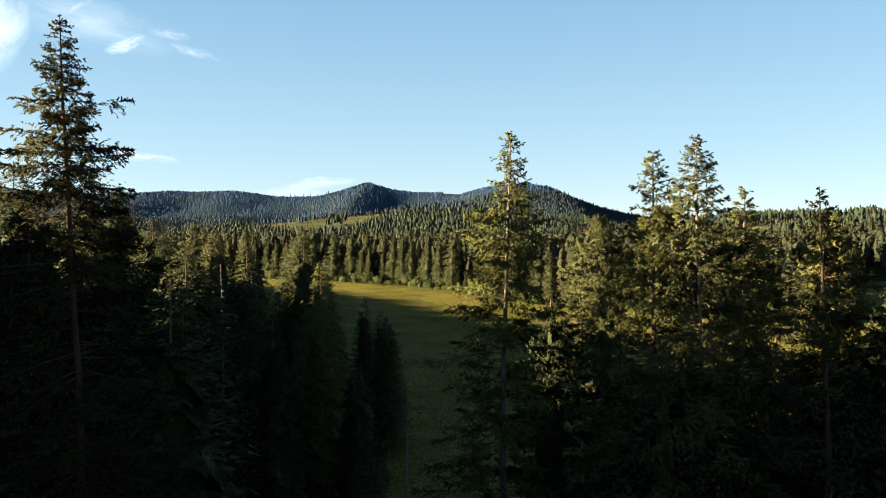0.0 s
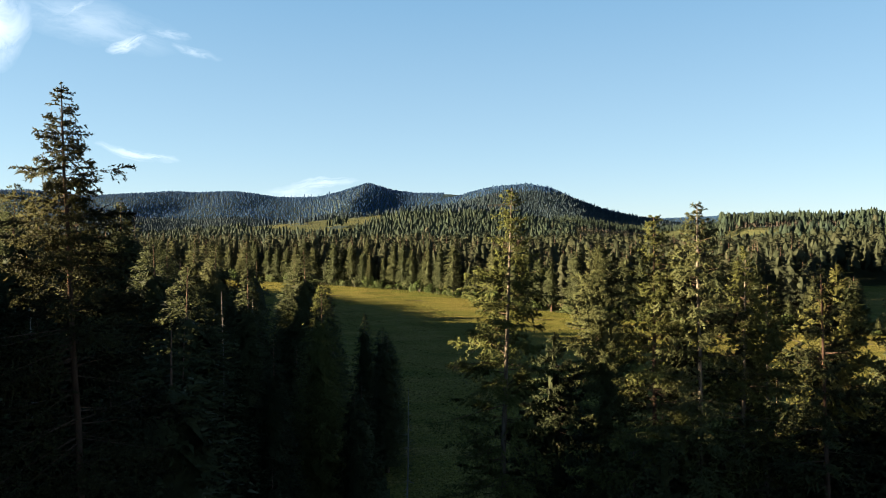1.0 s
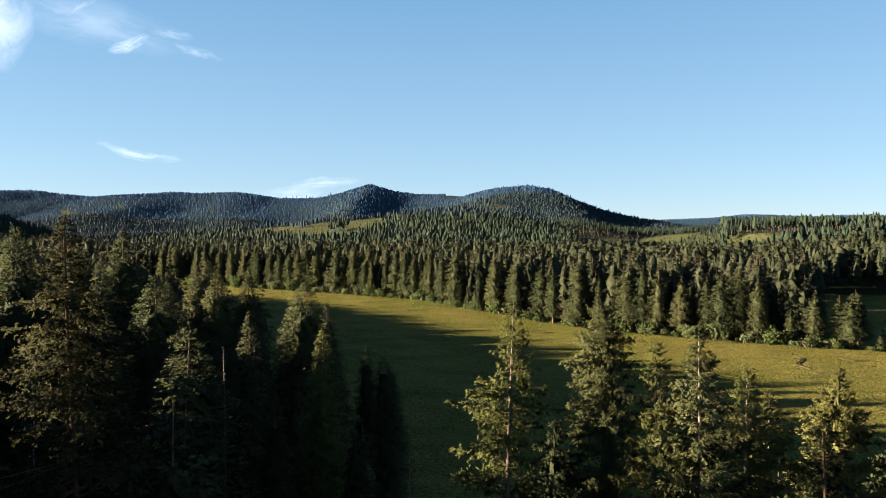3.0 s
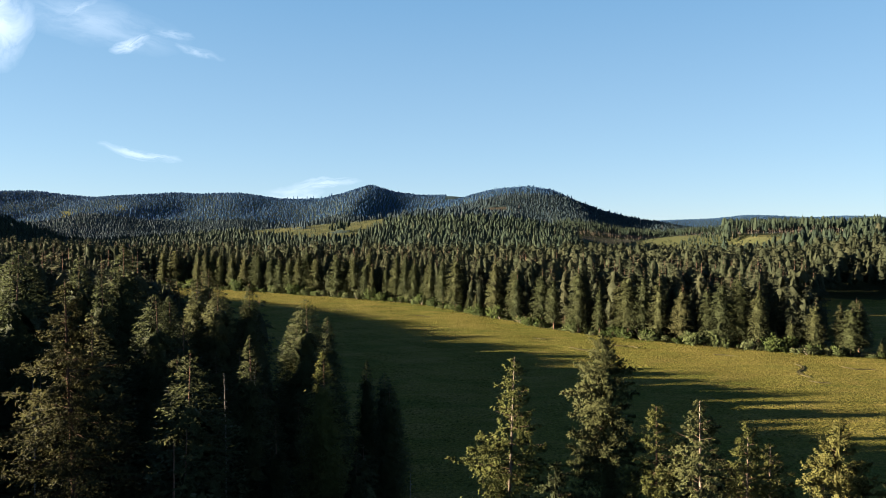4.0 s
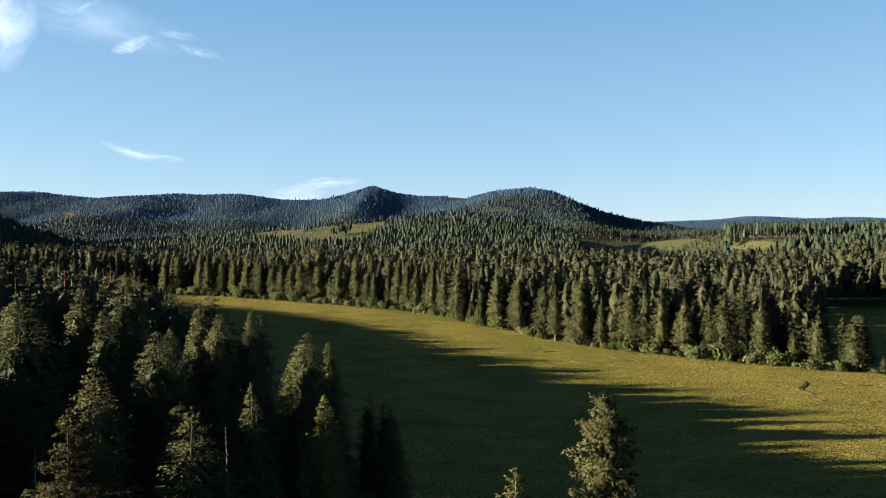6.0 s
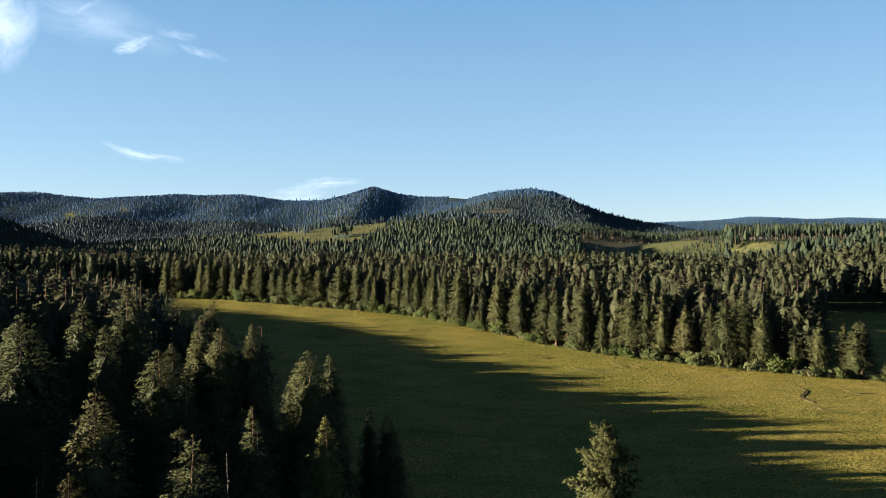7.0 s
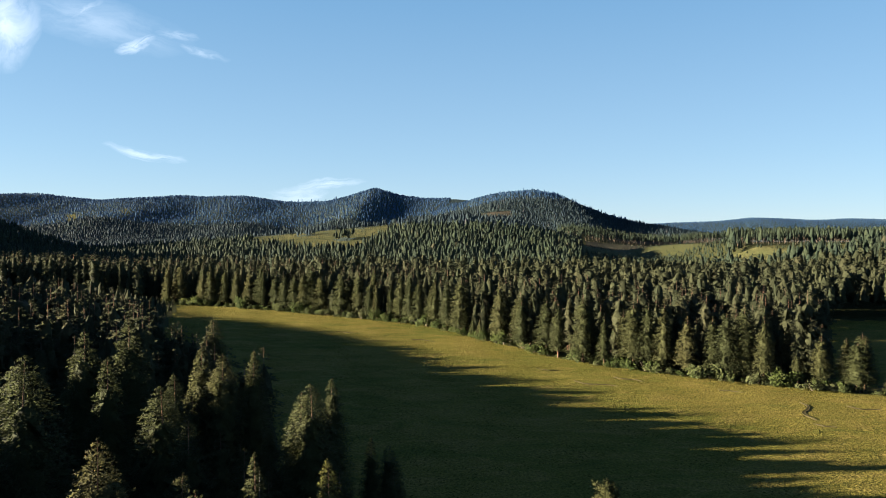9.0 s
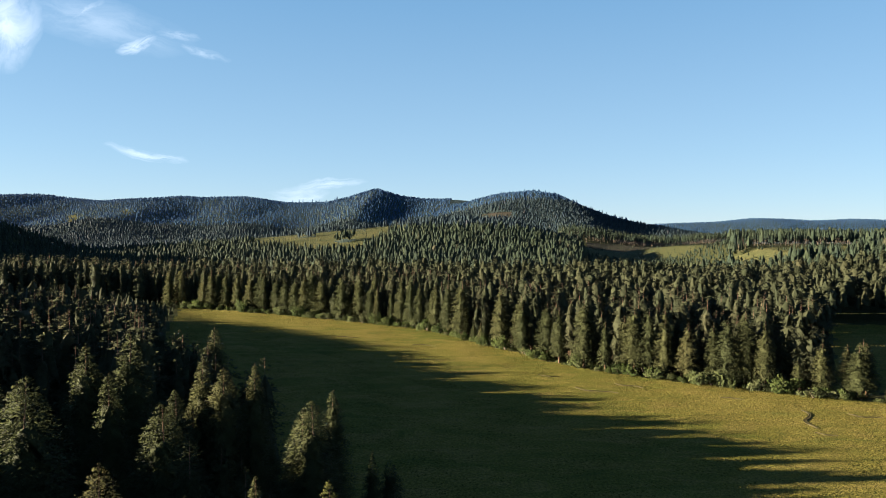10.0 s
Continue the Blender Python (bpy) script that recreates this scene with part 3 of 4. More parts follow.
    ll = leaf * slim * r.uniform(0.6, 1.35, m)[:, None]
    ww = wide * slim * r.uniform(0.6, 1.35, m)[:, None]
    v = np.stack([c - u * ll * 0.35, c + w * ww * 0.5, c + u * ll * 0.65, c - w * ww * 0.5], 1).reshape(-1, 3)
    at = lambda zt: (float(np.interp(zt, tz, sway[:, 0])), float(np.interp(zt, tz, sway[:, 1])))
    inside = core(r, h, R, a, pw, base, fill, 14, 70, at, 0.5) if fill > 0 else (np.zeros((0, 3)), None)
    below = boughs(r, h * fine, R, 0.05, 1.0, base / fine, low, 5, max(0.7, leaf), max(0.28, wide))
    return (tv, tf), (lv, lf), joined((v, np.arange(m * 4).reshape(-1, 4)), inside, below)


def conifer(seed, h, R, needle=MAT_NEEDLE, bark=MAT_BARK, label="tall green conifer", group="", **shape):
    """A conifer as a thing: an Empty at its foot, with trunk, limbs and crown as parts."""
    (tv, tf), (lv, lf), (v, f) = conifer_arrays(seed, h, R, **shape)
    tree = tagged(new("conifer_tree"), label, "tree", group)
    part("trunk", mesh_of("trunk", tv, tf, [bark], smooth=True), tree)
    tagged(part("branchwork", mesh_of("branchwork", lv, lf, [MAT_BARK_DARK]), tree), kind="stuff")
    part("crown", mesh_of("crown", v, f, [needle], lean=soft_normals(v, f, 1.3, 0.35)), tree)
    return tree


def stand(x, y, h, turn=0.0, wide=1.0):
    """A pose for a pattern 28 m high, brought to the height h, its foot on the ground."""
    return Matrix.LocRotScale((x, y, float(height(x, y))), Euler((0, 0, turn)), (h * wide / 28, h * wide / 28, h / 28))


def at_foot(tree, x, y, turn=0.0):
    tree.matrix_basis = pose(x, y, float(height(x, y)), 0, 0, turn)
    return tree


# the trees that stand nearest to the eye: each one has a shape of its own
NEAR = "trees at the near end of the meadow"
SPRAY = dict(leaf=0.145, wide=0.046, per=13, hang=0.35, puff=0.55)
at_foot(conifer(11, 35.4, 2.75, MAT_OLD_FIR, MAT_BARK_DARK, "tall open fir with long drooping limbs and thin top", NEAR, a=8.8, pw=0.95, whorl=0.40, nb=7, droop=0.16, rise=0.2, gap=0.05, ragged=0.26, lopsided=0.06, inner=0.08, fill=0, dens=18, base=0.3, fine=0.5, leaf=0.14, wide=0.042, per=12, hang=0.3, puff=0.5), -12.0, 22.4, 20)
at_foot(conifer(12, 32.3, 1.8, MAT_GOLD, MAT_BARK_PALE, "slender spruce with pale trunk and gappy golden-green tiers", NEAR, a=8, pw=0.75, whorl=0.40, nb=7, gap=0.10, ragged=0.24, inner=0.12, fill=0, dens=14, base=0.3, fine=0.45, leaf=0.14, wide=0.044, per=12, hang=0.35, puff=0.5), 2.5, 26.2, 80)
at_foot(conifer(13, 29.5, 2.5, MAT_FIR, MAT_BARK, "dense bushy pine with rounded golden-green crown", NEAR, a=8, pw=0.55, whorl=0.46, leaf=0.19, wide=0.065, dens=17, per=12, nb=7, droop=0.05, rise=0.5, lopsided=0.1, hang=-0.1, puff=0.85, gap=0.02, fill=0.16, fine=0.35), 10.9, 49.5, 10)
at_foot(conifer(14, 31.2, 2.15, MAT_GOLD, MAT_BARK_DARK, "yellow-green spruce standing close to its neighbour", NEAR, a=9, pw=0.75, whorl=0.34, fill=0, dens=15, nb=6, fine=0.5, **SPRAY), 6.9, 23.4, 0)
at_foot(conifer(15, 31.6, 2.3, MAT_FIR, MAT_BARK, "full dark-green spruce with tiered boughs", NEAR, a=9, pw=0.75, whorl=0.34, fill=0, dens=15, nb=6, fine=0.5, **SPRAY), 8.0, 22.5, 200)
at_foot(conifer(16, 30.1, 2.1, MAT_GOLD, MAT_BARK, "yellow-green fir with a pointed top", NEAR, a=8, pw=0.75, fill=0, dens=15, nb=6, whorl=0.34, fine=0.5, **SPRAY), 10.7, 25.2, 130)
at_foot(conifer(17, 29.2, 2.6, MAT_GOLD, MAT_BARK, "dense green pine with an even conical crown", NEAR, a=9, pw=0.75, leaf=0.15, wide=0.05, per=11, nb=8, dens=20, droop=0.06, rise=0.5, hang=-0.1, puff=0.7, gap=0.02, ragged=0.12, fill=0.14, fine=0.5, whorl=0.46), 16.1, 29.1, 60)
at_foot(conifer(18, 29.8, 1.9, MAT_NEEDLE, MAT_BARK_DARK, "dark shaded fir with a thin spire", NEAR, a=9, pw=0.8, whorl=0.38, fill=0, dens=15, nb=6, fine=0.55, **SPRAY), 10.6, 20.0, 300)
at_foot(conifer(19, 28.6, 2.3, MAT_GOLD, MAT_BARK, "yellow-green fir beside a pale spruce", NEAR, a=8, pw=0.7, whorl=0.36, fill=0, dens=15, nb=6, fine=0.5, **SPRAY), 12.6, 27.6, 300)
for seed, h_, x, y in ((20, 25.6, 5.4, 34.5), (21, 26.0, 14.3, 22.5), (22, 26.5, 19.6, 30.5), (23, 24.5, 6.3, 20.2), (24, 22.0, 12.0, 19.0), (25, 24.0, 17.5, 25.0)):
    at_foot(conifer(seed, h_, 2.7, MAT_NEEDLE, MAT_BARK_DARK, "shaded green fir below taller trees", NEAR, a=9, pw=0.75, whorl=0.5, leaf=0.28, wide=0.10, dens=12, per=6, hang=0.35, puff=0.5, fill=0.2, fine=0.55), x, y, seed * 50)

# ---- the wood
# patterns for the wood, 28 m high: built once and then copied
SHAPES = [dict(R=0.170, a=0.85, pw=0.75), dict(R=0.150, a=0.75, pw=0.72), dict(R=0.190, a=0.90, pw=0.75), dict(R=0.140, a=0.80, pw=0.72), dict(R=0.188, a=0.75, pw=0.68), dict(R=0.160, a=0.65, pw=0.62),
          dict(R=0.185, a=0.72, pw=0.60), dict(R=0.165, a=0.62, pw=0.54), dict(R=0.205, a=0.80, pw=0.62)]      # the last three: rounder pines


def wood_shape(seed, n, sides, rings, fill, count, leaf, wide, base=0.06, quads=True, broad=1.0, trunk=(6, 7), jag=0.5):
    """Trunk and crown of a wood tree 28 m high: the thick of the crown, and sprays all over it."""
    s = SHAPES[n]
    R, a, pw = s["R"] * 28 * broad, s["a"] * 28, s["pw"]
    r = np.random.default_rng(seed)
    tv, tf, _, _ = trunk_arrays(r, 28, 0.28, *trunk)
    if fill == 0:
        return (tv, tf), None, joined(boughs(r, 28, R, a, pw, base, max(count // 14, 2), 14, leaf, wide, 0.3, 0.12, quads, 0.5))
    v, f = core(r, 28, R, a, pw, base, fill, sides, rings, None, jag, 0.3, 0.86 if count > 90 else 1.0)
    tufts, per = int(count * 0.82), min(14, max(count // 2, 2))
    return (tv, tf), None, joined((v, f), sprays_on(r, v, f, count - tufts, leaf, wide, 28, quads),
                                  boughs(r, 28, R, a, pw, base, max(tufts // per, 2), per, leaf, wide, 0.3, 0.4, quads, 0.5))


PATTERNS = {}
# sides and rings of the crown's core, its share of the width; sprays, their length and width
FINENESS = {2: (9, 30, 0.42, 19000, 0.38, 0.13, 0.06, False), 1: (8, 20, 0.46, 5600, 0.58, 0.24, 0.06, False), 0: (7, 16, 0.38, 4400, 0.66, 0.28, 0.13, False)}


def wood_tree(n, m, label, group, mat=MAT_NEEDLE, fine=1):
    """The n-th pattern of a wood tree at the pose m; the first of a kind is built, the others are copies."""
    key = (n, mat.name, fine)
    if key not in PATTERNS:
        (tv, tf), _, (v, f) = wood_shape(40 + n, n, *FINENESS[fine])
        tree = tagged(new("conifer_tree"), label, "tree", group)
        part("trunk", mesh_of("trunk", tv, tf, [MAT_BARK_RED], smooth=True), tree)
        part("crown", mesh_of("crown", v, f, [mat], lean=soft_normals(v, f, 0.9, 0.5)), tree)
        tree.matrix_basis = m
        PATTERNS[key] = [(c.name.split(".")[0], c.data) for c in tree.children]
        return tree
    tree = tagged(new("conifer_tree"), label, "tree", group)
    for name, me in PATTERNS[key]:
        part(name, me, tree)
    tree.matrix_basis = m
    return tree


def scatter(x0, x1, y0, y1, gap, keep, seed):
    """Feet of trees on a shaken grid over a rectangle."""
    r = np.random.default_rng(seed)
    nx, ny = max(int((x1 - x0) / gap), 1), max(int((y1 - y0) / gap), 1)
    x = x0 + (np.arange(nx)[None, :] + r.uniform(0, 1, (ny, nx))) * (x1 - x0) / nx
    y = y0 + (np.arange(ny)[:, None] + r.uniform(0, 1, (ny, nx))) * (y1 - y0) / ny
    x, y = x.ravel(), y.ravel()
    ok = keep(x, y)
    return x[ok], y[ok]


# the west wood: trees that stand out, then those between them
WEST = "trees of the west wood"
LIT = "conifer with a sunlit top above the dark west wood"
STANDOUT = [(-28.4, 56.8, 30.0, 0), (-18.4, 50.9, 28.0, 2), (-16.9, 60.9, 27.6, 5), (-11.5, 66.3, 25.4, 3), (-16.7, 84.5, 28.4, 4), (-18.2, 86.5, 27.0, 3),
            (-29.3, 105.4, 28.9, 1), (-50.3, 97.1, 33.0, 2), (-44.8, 98.5, 34.7, 1), (-40.2, 66.7, 34.8, 4), (-42.4, 87.3, 31.1, 3), (-49.3, 147, 28.3, 2),
            (-37.6, 107, 29.5, 5), (-19.5, 116.4, 22.5, 3), (-10.4, 93.0, 19.6, 1), (-33.5, 104, 28.5, 0), (-23.0, 60.5, 26.0, 3), (-26.0, 70.0, 28.0, 2),
            (-45.0, 73.0, 33.0, 0), (-32.0, 78.0, 29.5, 4), (-21.0, 72.0, 24.5, 3), (-52.0, 80.0, 32.5, 1), (-7.0, 88.0, 17.5, 2), (-8.5, 98.0, 17.0, 0), (-36, 92, 28.0, 3), (-13.5, 56, 22.0, 1)]
for k, (x, y, top, n) in enumerate(STANDOUT):
    wood_tree((6, 2, 8, 4, 7, 0)[n], stand(x, y, top - float(height(x, y)), k * 2.1, 1.02 + 0.15 * math.sin(k * 1.7)), LIT, WEST, MAT_GOLD if k == 3 else MAT_NEEDLE, 2)
TALL = [(-19, 13, 29.5, 0), (-24, 17, 37, 2), (-20.5, 15.5, 35, 0), (-30, 16.5, 38, 4), (-22, 23.5, 33.8, 4), (-28, 29, 31, 1), (-33, 21, 33.5, 5), (-27, 20.5, 32.5, 0), (-38, 20, 35, 2), (-19.5, 20.6, 33.5, 4), (-17.6, 23.0, 32.6, 2), (-16.6, 19.6, 32.0, 0), (-30, 24, 31.5, 1), (-25.5, 26, 30.5, 2), (-34, 26.5, 32, 0), (-36, 23, 33, 4), (-27, 12, 29, 3), (-26, 36, 29.5, 2), (-35, 37, 31, 0), (-38, 30, 30, 4), (-31, 44, 30.5, 1), (-17, 8, 28.5, 3), (-40, 46, 31, 2)]
for k, (x, y, top, n) in enumerate(TALL):
    wood_tree(n, stand(x, y, top - float(height(x, y)), k * 1.3, 1.1), "tall green conifer at the edge of the west wood", WEST)
so = np.array([(a, b) for a, b, _, _ in TALL] + [(a, b) for a, b, _, _ in STANDOUT] + [(-12, 22.4), (0, 0), (2.5, 26.2)])


def west_near(x, y):
    far = np.min(np.hypot(x[:, None] - so[:, 0], y[:, None] - so[:, 1]), 1) > 3.4
    return (x < np.interp(y, LEFT_Y, LEFT_X) - 1.5) & (np.hypot(x, y) > 16) & far & (x > -0.72 * y - 14)


px, py = scatter(-80, -5, 12, 128, 6.6, west_near, 3)
pick = np.arange(len(px))
r5 = np.random.default_rng(6)
for k in pick:
    depth_in = np.interp(py[k], LEFT_Y, LEFT_X) - px[k]
    top = r5.uniform(21, 27) if py[k] < 48 else (14 + 7 * min(1, depth_in / 25)) * r5.uniform(0.7, 1.15)
    wood_tree(int(r5.integers(0, 9)), stand(px[k], py[k], top, r5.uniform(0, 6.28), r5.uniform(0.9, 1.25)), "green conifer in the dark west wood", WEST)

# lower trees crowded round the near conifers in the east
for k, (x, y, top) in enumerate(((9.3, 16.8, 22.5), (13.2, 15.9, 22), (16.5, 18.5, 23), (20.4, 21.5, 24), (23.5, 26.5, 24.5), (15.8, 33.5, 24), (21.8, 34.5, 25), (9.5, 30.5, 24), (25.5, 33, 24), (12.6, 36, 22.5), (7.6, 28.2, 22), (18.8, 15.5, 22), (4.6, 17.6, 20.5), (26.5, 40, 23))):
    wood_tree(k % 6, stand(x, y, top, k * 1.9, 1.15), "lower shaded conifer among taller trees", NEAR)

# dead standing trees in the west wood


def dead_tree(seed, h):
    r = np.random.default_rng(seed)
    tv, tf, tz, sway = trunk_arrays(r, h, 0.10, 7, 14)
    tree = tagged(new("dead_tree"), "bare grey dead conifer with broken stubs", "dead tree", "dead trees")
    part("trunk", mesh_of("trunk", tv, tf, [MAT_DEADWOOD], smooth=True), tree)
    vs, fs = [], []
    for k in range(46):
        z = h * r.uniform(0.3, 0.97)
        a, l = r.uniform(0, 6.28), r.uniform(0.25, 1.1) * (1.15 - z / h) + 0.15
        w = 0.014 + 0.01 * l
        p = np.array([np.interp(z, tz, sway[:, 0]), np.interp(z, tz, sway[:, 1]), z])
        d, e = np.array([math.cos(a), math.sin(a), r.uniform(-0.4, 0.2)]), np.array([-math.sin(a), math.cos(a), 0])
        o = len(vs) * 1
        vs += [p + e * w, p - e * w, p + np.array([0, 0, 2 * w]), p + d * l]
        fs += [(o, o + 1, o + 3), (o + 1, o + 2, o + 3), (o + 2, o, o + 3)]
    tagged(part("branchwork", mesh_of("branchwork", np.array(vs), np.array(fs), [MAT_DEADWOOD]), tree), kind="stuff")
    return tree


for seed, x, y, top in ((1, -25.6, 43.8, 27.2), (2, -16.8, 53.5, 26.0), (3, -2.6, 52.0, 19.0), (4, -17.8, 66, 24.5)):
    at_foot(dead_tree(seed, top), x, y)

# ---------------------------------------------------------------- woods too many to count


def tile(patterns, x, y, h, seed, wide=1.0, own=1.0, rise=0.3):
    """Many trees in arrays: patterns 28 m high, one at each foot."""
    h = h / 28
    r = np.random.default_rng(seed)
    which = r.integers(0, len(patterns), len(x))
    V, F, T, N, o = [], [], [], [], 0
    z = height(x, y)
    for k, (v, f) in enumerate(patterns):
        s = which == k
        m = int(s.sum())
        if not m:
            continue
        a = r.uniform(0, 2 * np.pi, m)
        wx = wide * r.uniform(0.85, 1.25, m)
        c, sn = (np.cos(a) * wx * h[s])[:, None], (np.sin(a) * wx * h[s])[:, None]
        X = v[None, :, 0] * c - v[None, :, 1] * sn + x[s][:, None]
        Y = v[None, :, 0] * sn + v[None, :, 1] * c + y[s][:, None]
        Z = v[None, :, 2] * h[s][:, None] + z[s][:, None]
        V.append(np.stack([X, Y, Z], -1).reshape(-1, 3))
        nv = soft_normals(v, f, own, rise)[None]
        ca, sa = np.cos(a)[:, None], np.sin(a)[:, None]
        N.append(np.stack([nv[..., 0] * ca - nv[..., 1] * sa, nv[..., 0] * sa + nv[..., 1] * ca, nv[..., 2] + 0 * ca], -1).reshape(-1, 3))
        F.append((f[None] + (o + np.arange(m) * len(v))[:, None, None]).reshape(-1, f.shape[1]))
        T.append(np.repeat(np.clip(r.normal(0.5, 0.2, m), 0, 0.97), len(v)))
        o += m * len(v)
    return np.concatenate(V), np.concatenate(F), np.concatenate(T), np.concatenate(N)


def wood(name, label, shapes, x, y, h, seed, needle, wide=1.0, trunks=True, own=0.35, rise=0.75, bark=MAT_BARK_RED):
    thing = tagged(new(name), label, "forest", kind="stuff")
    v, f, t, lean = tile([s[2] for s in shapes], x, y, h, seed, wide, own, rise)
    part("crowns", mesh_of("crowns", v, f, [needle], tone=t, lean=lean), thing)
    if trunks:
        v, f, t, _ = tile([s[0] for s in shapes], x, y, h, seed, wide)
        part("trunks", mesh_of("trunks", v, f, [bark]), thing)
    return thing


KINDS = (0, 2, 4, 1, 6, 5, 8, 3)
MID_FINE = [wood_shape(70 + k, (0, 6, 2, 7, 4, 8, 1, 5)[k], 6, 9, 0.46, 1700, 0.70, 0.34, 0.12, False, 1.0, (4, 3)) for k in range(8)]
MID = [wood_shape(80 + k, KINDS[k], 8, 13, 0.46, 950, 0.80, 0.36, (0.05, 0.2, 0.1, 0.28)[k % 4], False, 1.0, (4, 3)) for k in range(8)]
MID_BACK = [wood_shape(100 + k, KINDS[k], 7, 7, 0.54, 300, 0.95, 0.45, 0.45, False, 1.05, (3, 2)) for k in range(8)]
FAR = [wood_shape(120 + k, KINDS[k], 5, 4, 0.7, 40, 2.2, 1.1, 0.35, False, 1.15, (3, 2), 0.4) for k in range(8)]
SPIKE = [wood_shape(140 + k, KINDS[k], 5, 3, 0.9, 8, 2.4, 1.4, 0.3, False, 1.25, (3, 2), 0.3) for k in range(8)]
TINY = [wood_shape(150 + k, KINDS[k], 4, 3, 0.95, 2, 3.0, 2.0, 0.2, False, 1.35, (3, 2), 0.3) for k in range(8)]
THICK = [wood_shape(170 + k, k % 6, 5, 7, 0.72, 60, 2.0, 1.2, 0.08, False, 1.2, (3, 2)) for k in range(8)]
r8 = np.random.default_rng(8)


def in_sector(x, y, m=30):
    return np.abs(x) < 0.70 * y + m


def west_far(x, y):
    inside = (x < np.interp(y, LEFT_Y, LEFT_X) - 1.5) & (x > np.interp(y, LEFT_Y, LEFT_X) - 130)
    near = (y > 12) & (y < 128) & (x > -80) & (x > -0.72 * y - 14)
    return inside & ~near & (np.hypot(x, y) > 14)


wx_, wy_ = scatter(-310, -4, -50, 440, 5.1, west_far, 21)
wh_ = (21 + 7 * np.clip((np.interp(wy_, LEFT_Y, LEFT_X) - wx_) / 30, 0, 1)) * r8.uniform(0.78, 1.2, len(wx_)) * np.interp(wy_, [42, 125, 150, 180, 205, 235, 275, 310, 345, 385, 430], [0.88, 0.97, 1.02, 1.0, 0.96, 0.87, 0.80, 0.68, 0.52, 0.22, 0.18])
aside = (wx_ < -0.72 * wy_ - 14) & (wy_ < 120)
wx_, wy_, wh_ = wx_[~aside], wy_[~aside], wh_[~aside]
near_ = (wy_ > 20) & (wy_ < 150) & (wx_ > -0.72 * wy_ - 8)
mid_ = (wy_ > 20) & (wy_ < 260) & (wx_ > -0.72 * wy_ - 20) & ~near_
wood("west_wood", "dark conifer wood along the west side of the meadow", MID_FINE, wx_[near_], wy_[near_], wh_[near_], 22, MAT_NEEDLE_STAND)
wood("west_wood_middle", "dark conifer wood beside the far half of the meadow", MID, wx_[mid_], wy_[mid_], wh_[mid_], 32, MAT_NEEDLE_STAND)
near_ = near_ | mid_
rest_ = ~near_


# dense wood added outside the view, tall enough to shade the trees east of it
def tall_stand(x, y):
    return (x < -0.72 * y - 14) & (x > -0.72 * y - np.where(y > 125, 45, 85)) & (np.hypot(x, y) > 14)


tx_, ty_ = scatter(-290, -4, -60, 310, 4.3, tall_stand, 45)
th_ = r8.uniform(30, 35, len(tx_)) + np.interp(ty_, [30, 60, 120, 160], [-1.5, 1.0, 1.0, 3.5]) - height(tx_, ty_)
wood("west_wood_back", "taller unseen conifer wood to the west and behind the viewer, added for shade", THICK, tx_, ty_, th_, 42, MAT_NEEDLE_STAND, 1.15)
wood("west_wood_end", "conifer wood west of the far end of the meadow", FAR, wx_[rest_], wy_[rest_], wh_[rest_], 43, MAT_NEEDLE_STAND)


def beyond(x, y):
    return (y > np.interp(x, EDGE_X, EDGE_Y) + 6) & in_sector(x, y) & ~in_glade(x, y) & ~((x > 0.535 * y) & (y < 300)) & ~in_clearing(x, y) & ~in_soil(x, y)


fx_, fy_ = scatter(-330, 360, 190, 560, 6.1, beyond, 23)
fh_ = 23.5 * r8.uniform(0.55, 1.22, len(fx_)) * np.where((fx_ > 112) & (fy_ < 262), 0.55, 1.0)
front = fy_ < np.interp(fx_, EDGE_X, EDGE_Y) + 75
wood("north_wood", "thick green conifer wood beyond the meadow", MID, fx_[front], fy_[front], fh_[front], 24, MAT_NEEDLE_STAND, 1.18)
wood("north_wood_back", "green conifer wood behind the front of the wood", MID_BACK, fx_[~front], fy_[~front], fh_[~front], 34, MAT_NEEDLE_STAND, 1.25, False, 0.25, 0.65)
THIN = [wood_shape(160 + k, k % 6, 4, 5, 0.7, 40, 2.2, 1.4, 0.5, False, 1.0, (4, 2)) for k in range(6)]


def thinned(x, y):
    far = (x > 0.15 * y) & (x < 0.44 * y) & (y > 1550) & (y < 1720)
    return far | ((x > 0.40 * y) & (x < 0.72 * y) & (y > 775) & (y < 880))


def logged(x, y):
    """The hollow below the far logged slope, with low brush alone."""
    return (x > 0.185 * y) & (x < 0.39 * y) & (y > 640) & (y < 1560)


def beyond_thin(x, y):
    return beyond(x, y) & ~thinned(x, y) & ~(logged(x, y) & (y > 900))


fx_, fy_ = scatter(220, 760, 770, 1720, 7.5, thinned, 35)
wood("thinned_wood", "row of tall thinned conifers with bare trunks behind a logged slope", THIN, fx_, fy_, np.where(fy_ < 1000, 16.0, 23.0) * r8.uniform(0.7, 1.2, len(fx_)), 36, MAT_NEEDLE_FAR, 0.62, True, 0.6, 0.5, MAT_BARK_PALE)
fx_, fy_ = scatter(-760, 760, 560, 1050, 7.0, beyond_thin, 25)
fh_ = np.interp(fx_, [-250, 0], [14, 18.0]) * r8.uniform(0.65, 1.2, len(fx_)) * np.where(logged(fx_, fy_), 0.4, 1.0)
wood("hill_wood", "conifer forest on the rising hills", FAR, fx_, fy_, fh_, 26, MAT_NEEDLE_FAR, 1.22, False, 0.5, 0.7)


def faces_valley(x, y):
    """Slopes that rise away from the meadow, and level ground."""
    return height(x, y + 25) - height(x, y - 25) > -2.0


def ridge_front(x, y):
    return beyond_thin(x, y) & faces_valley(x, y)


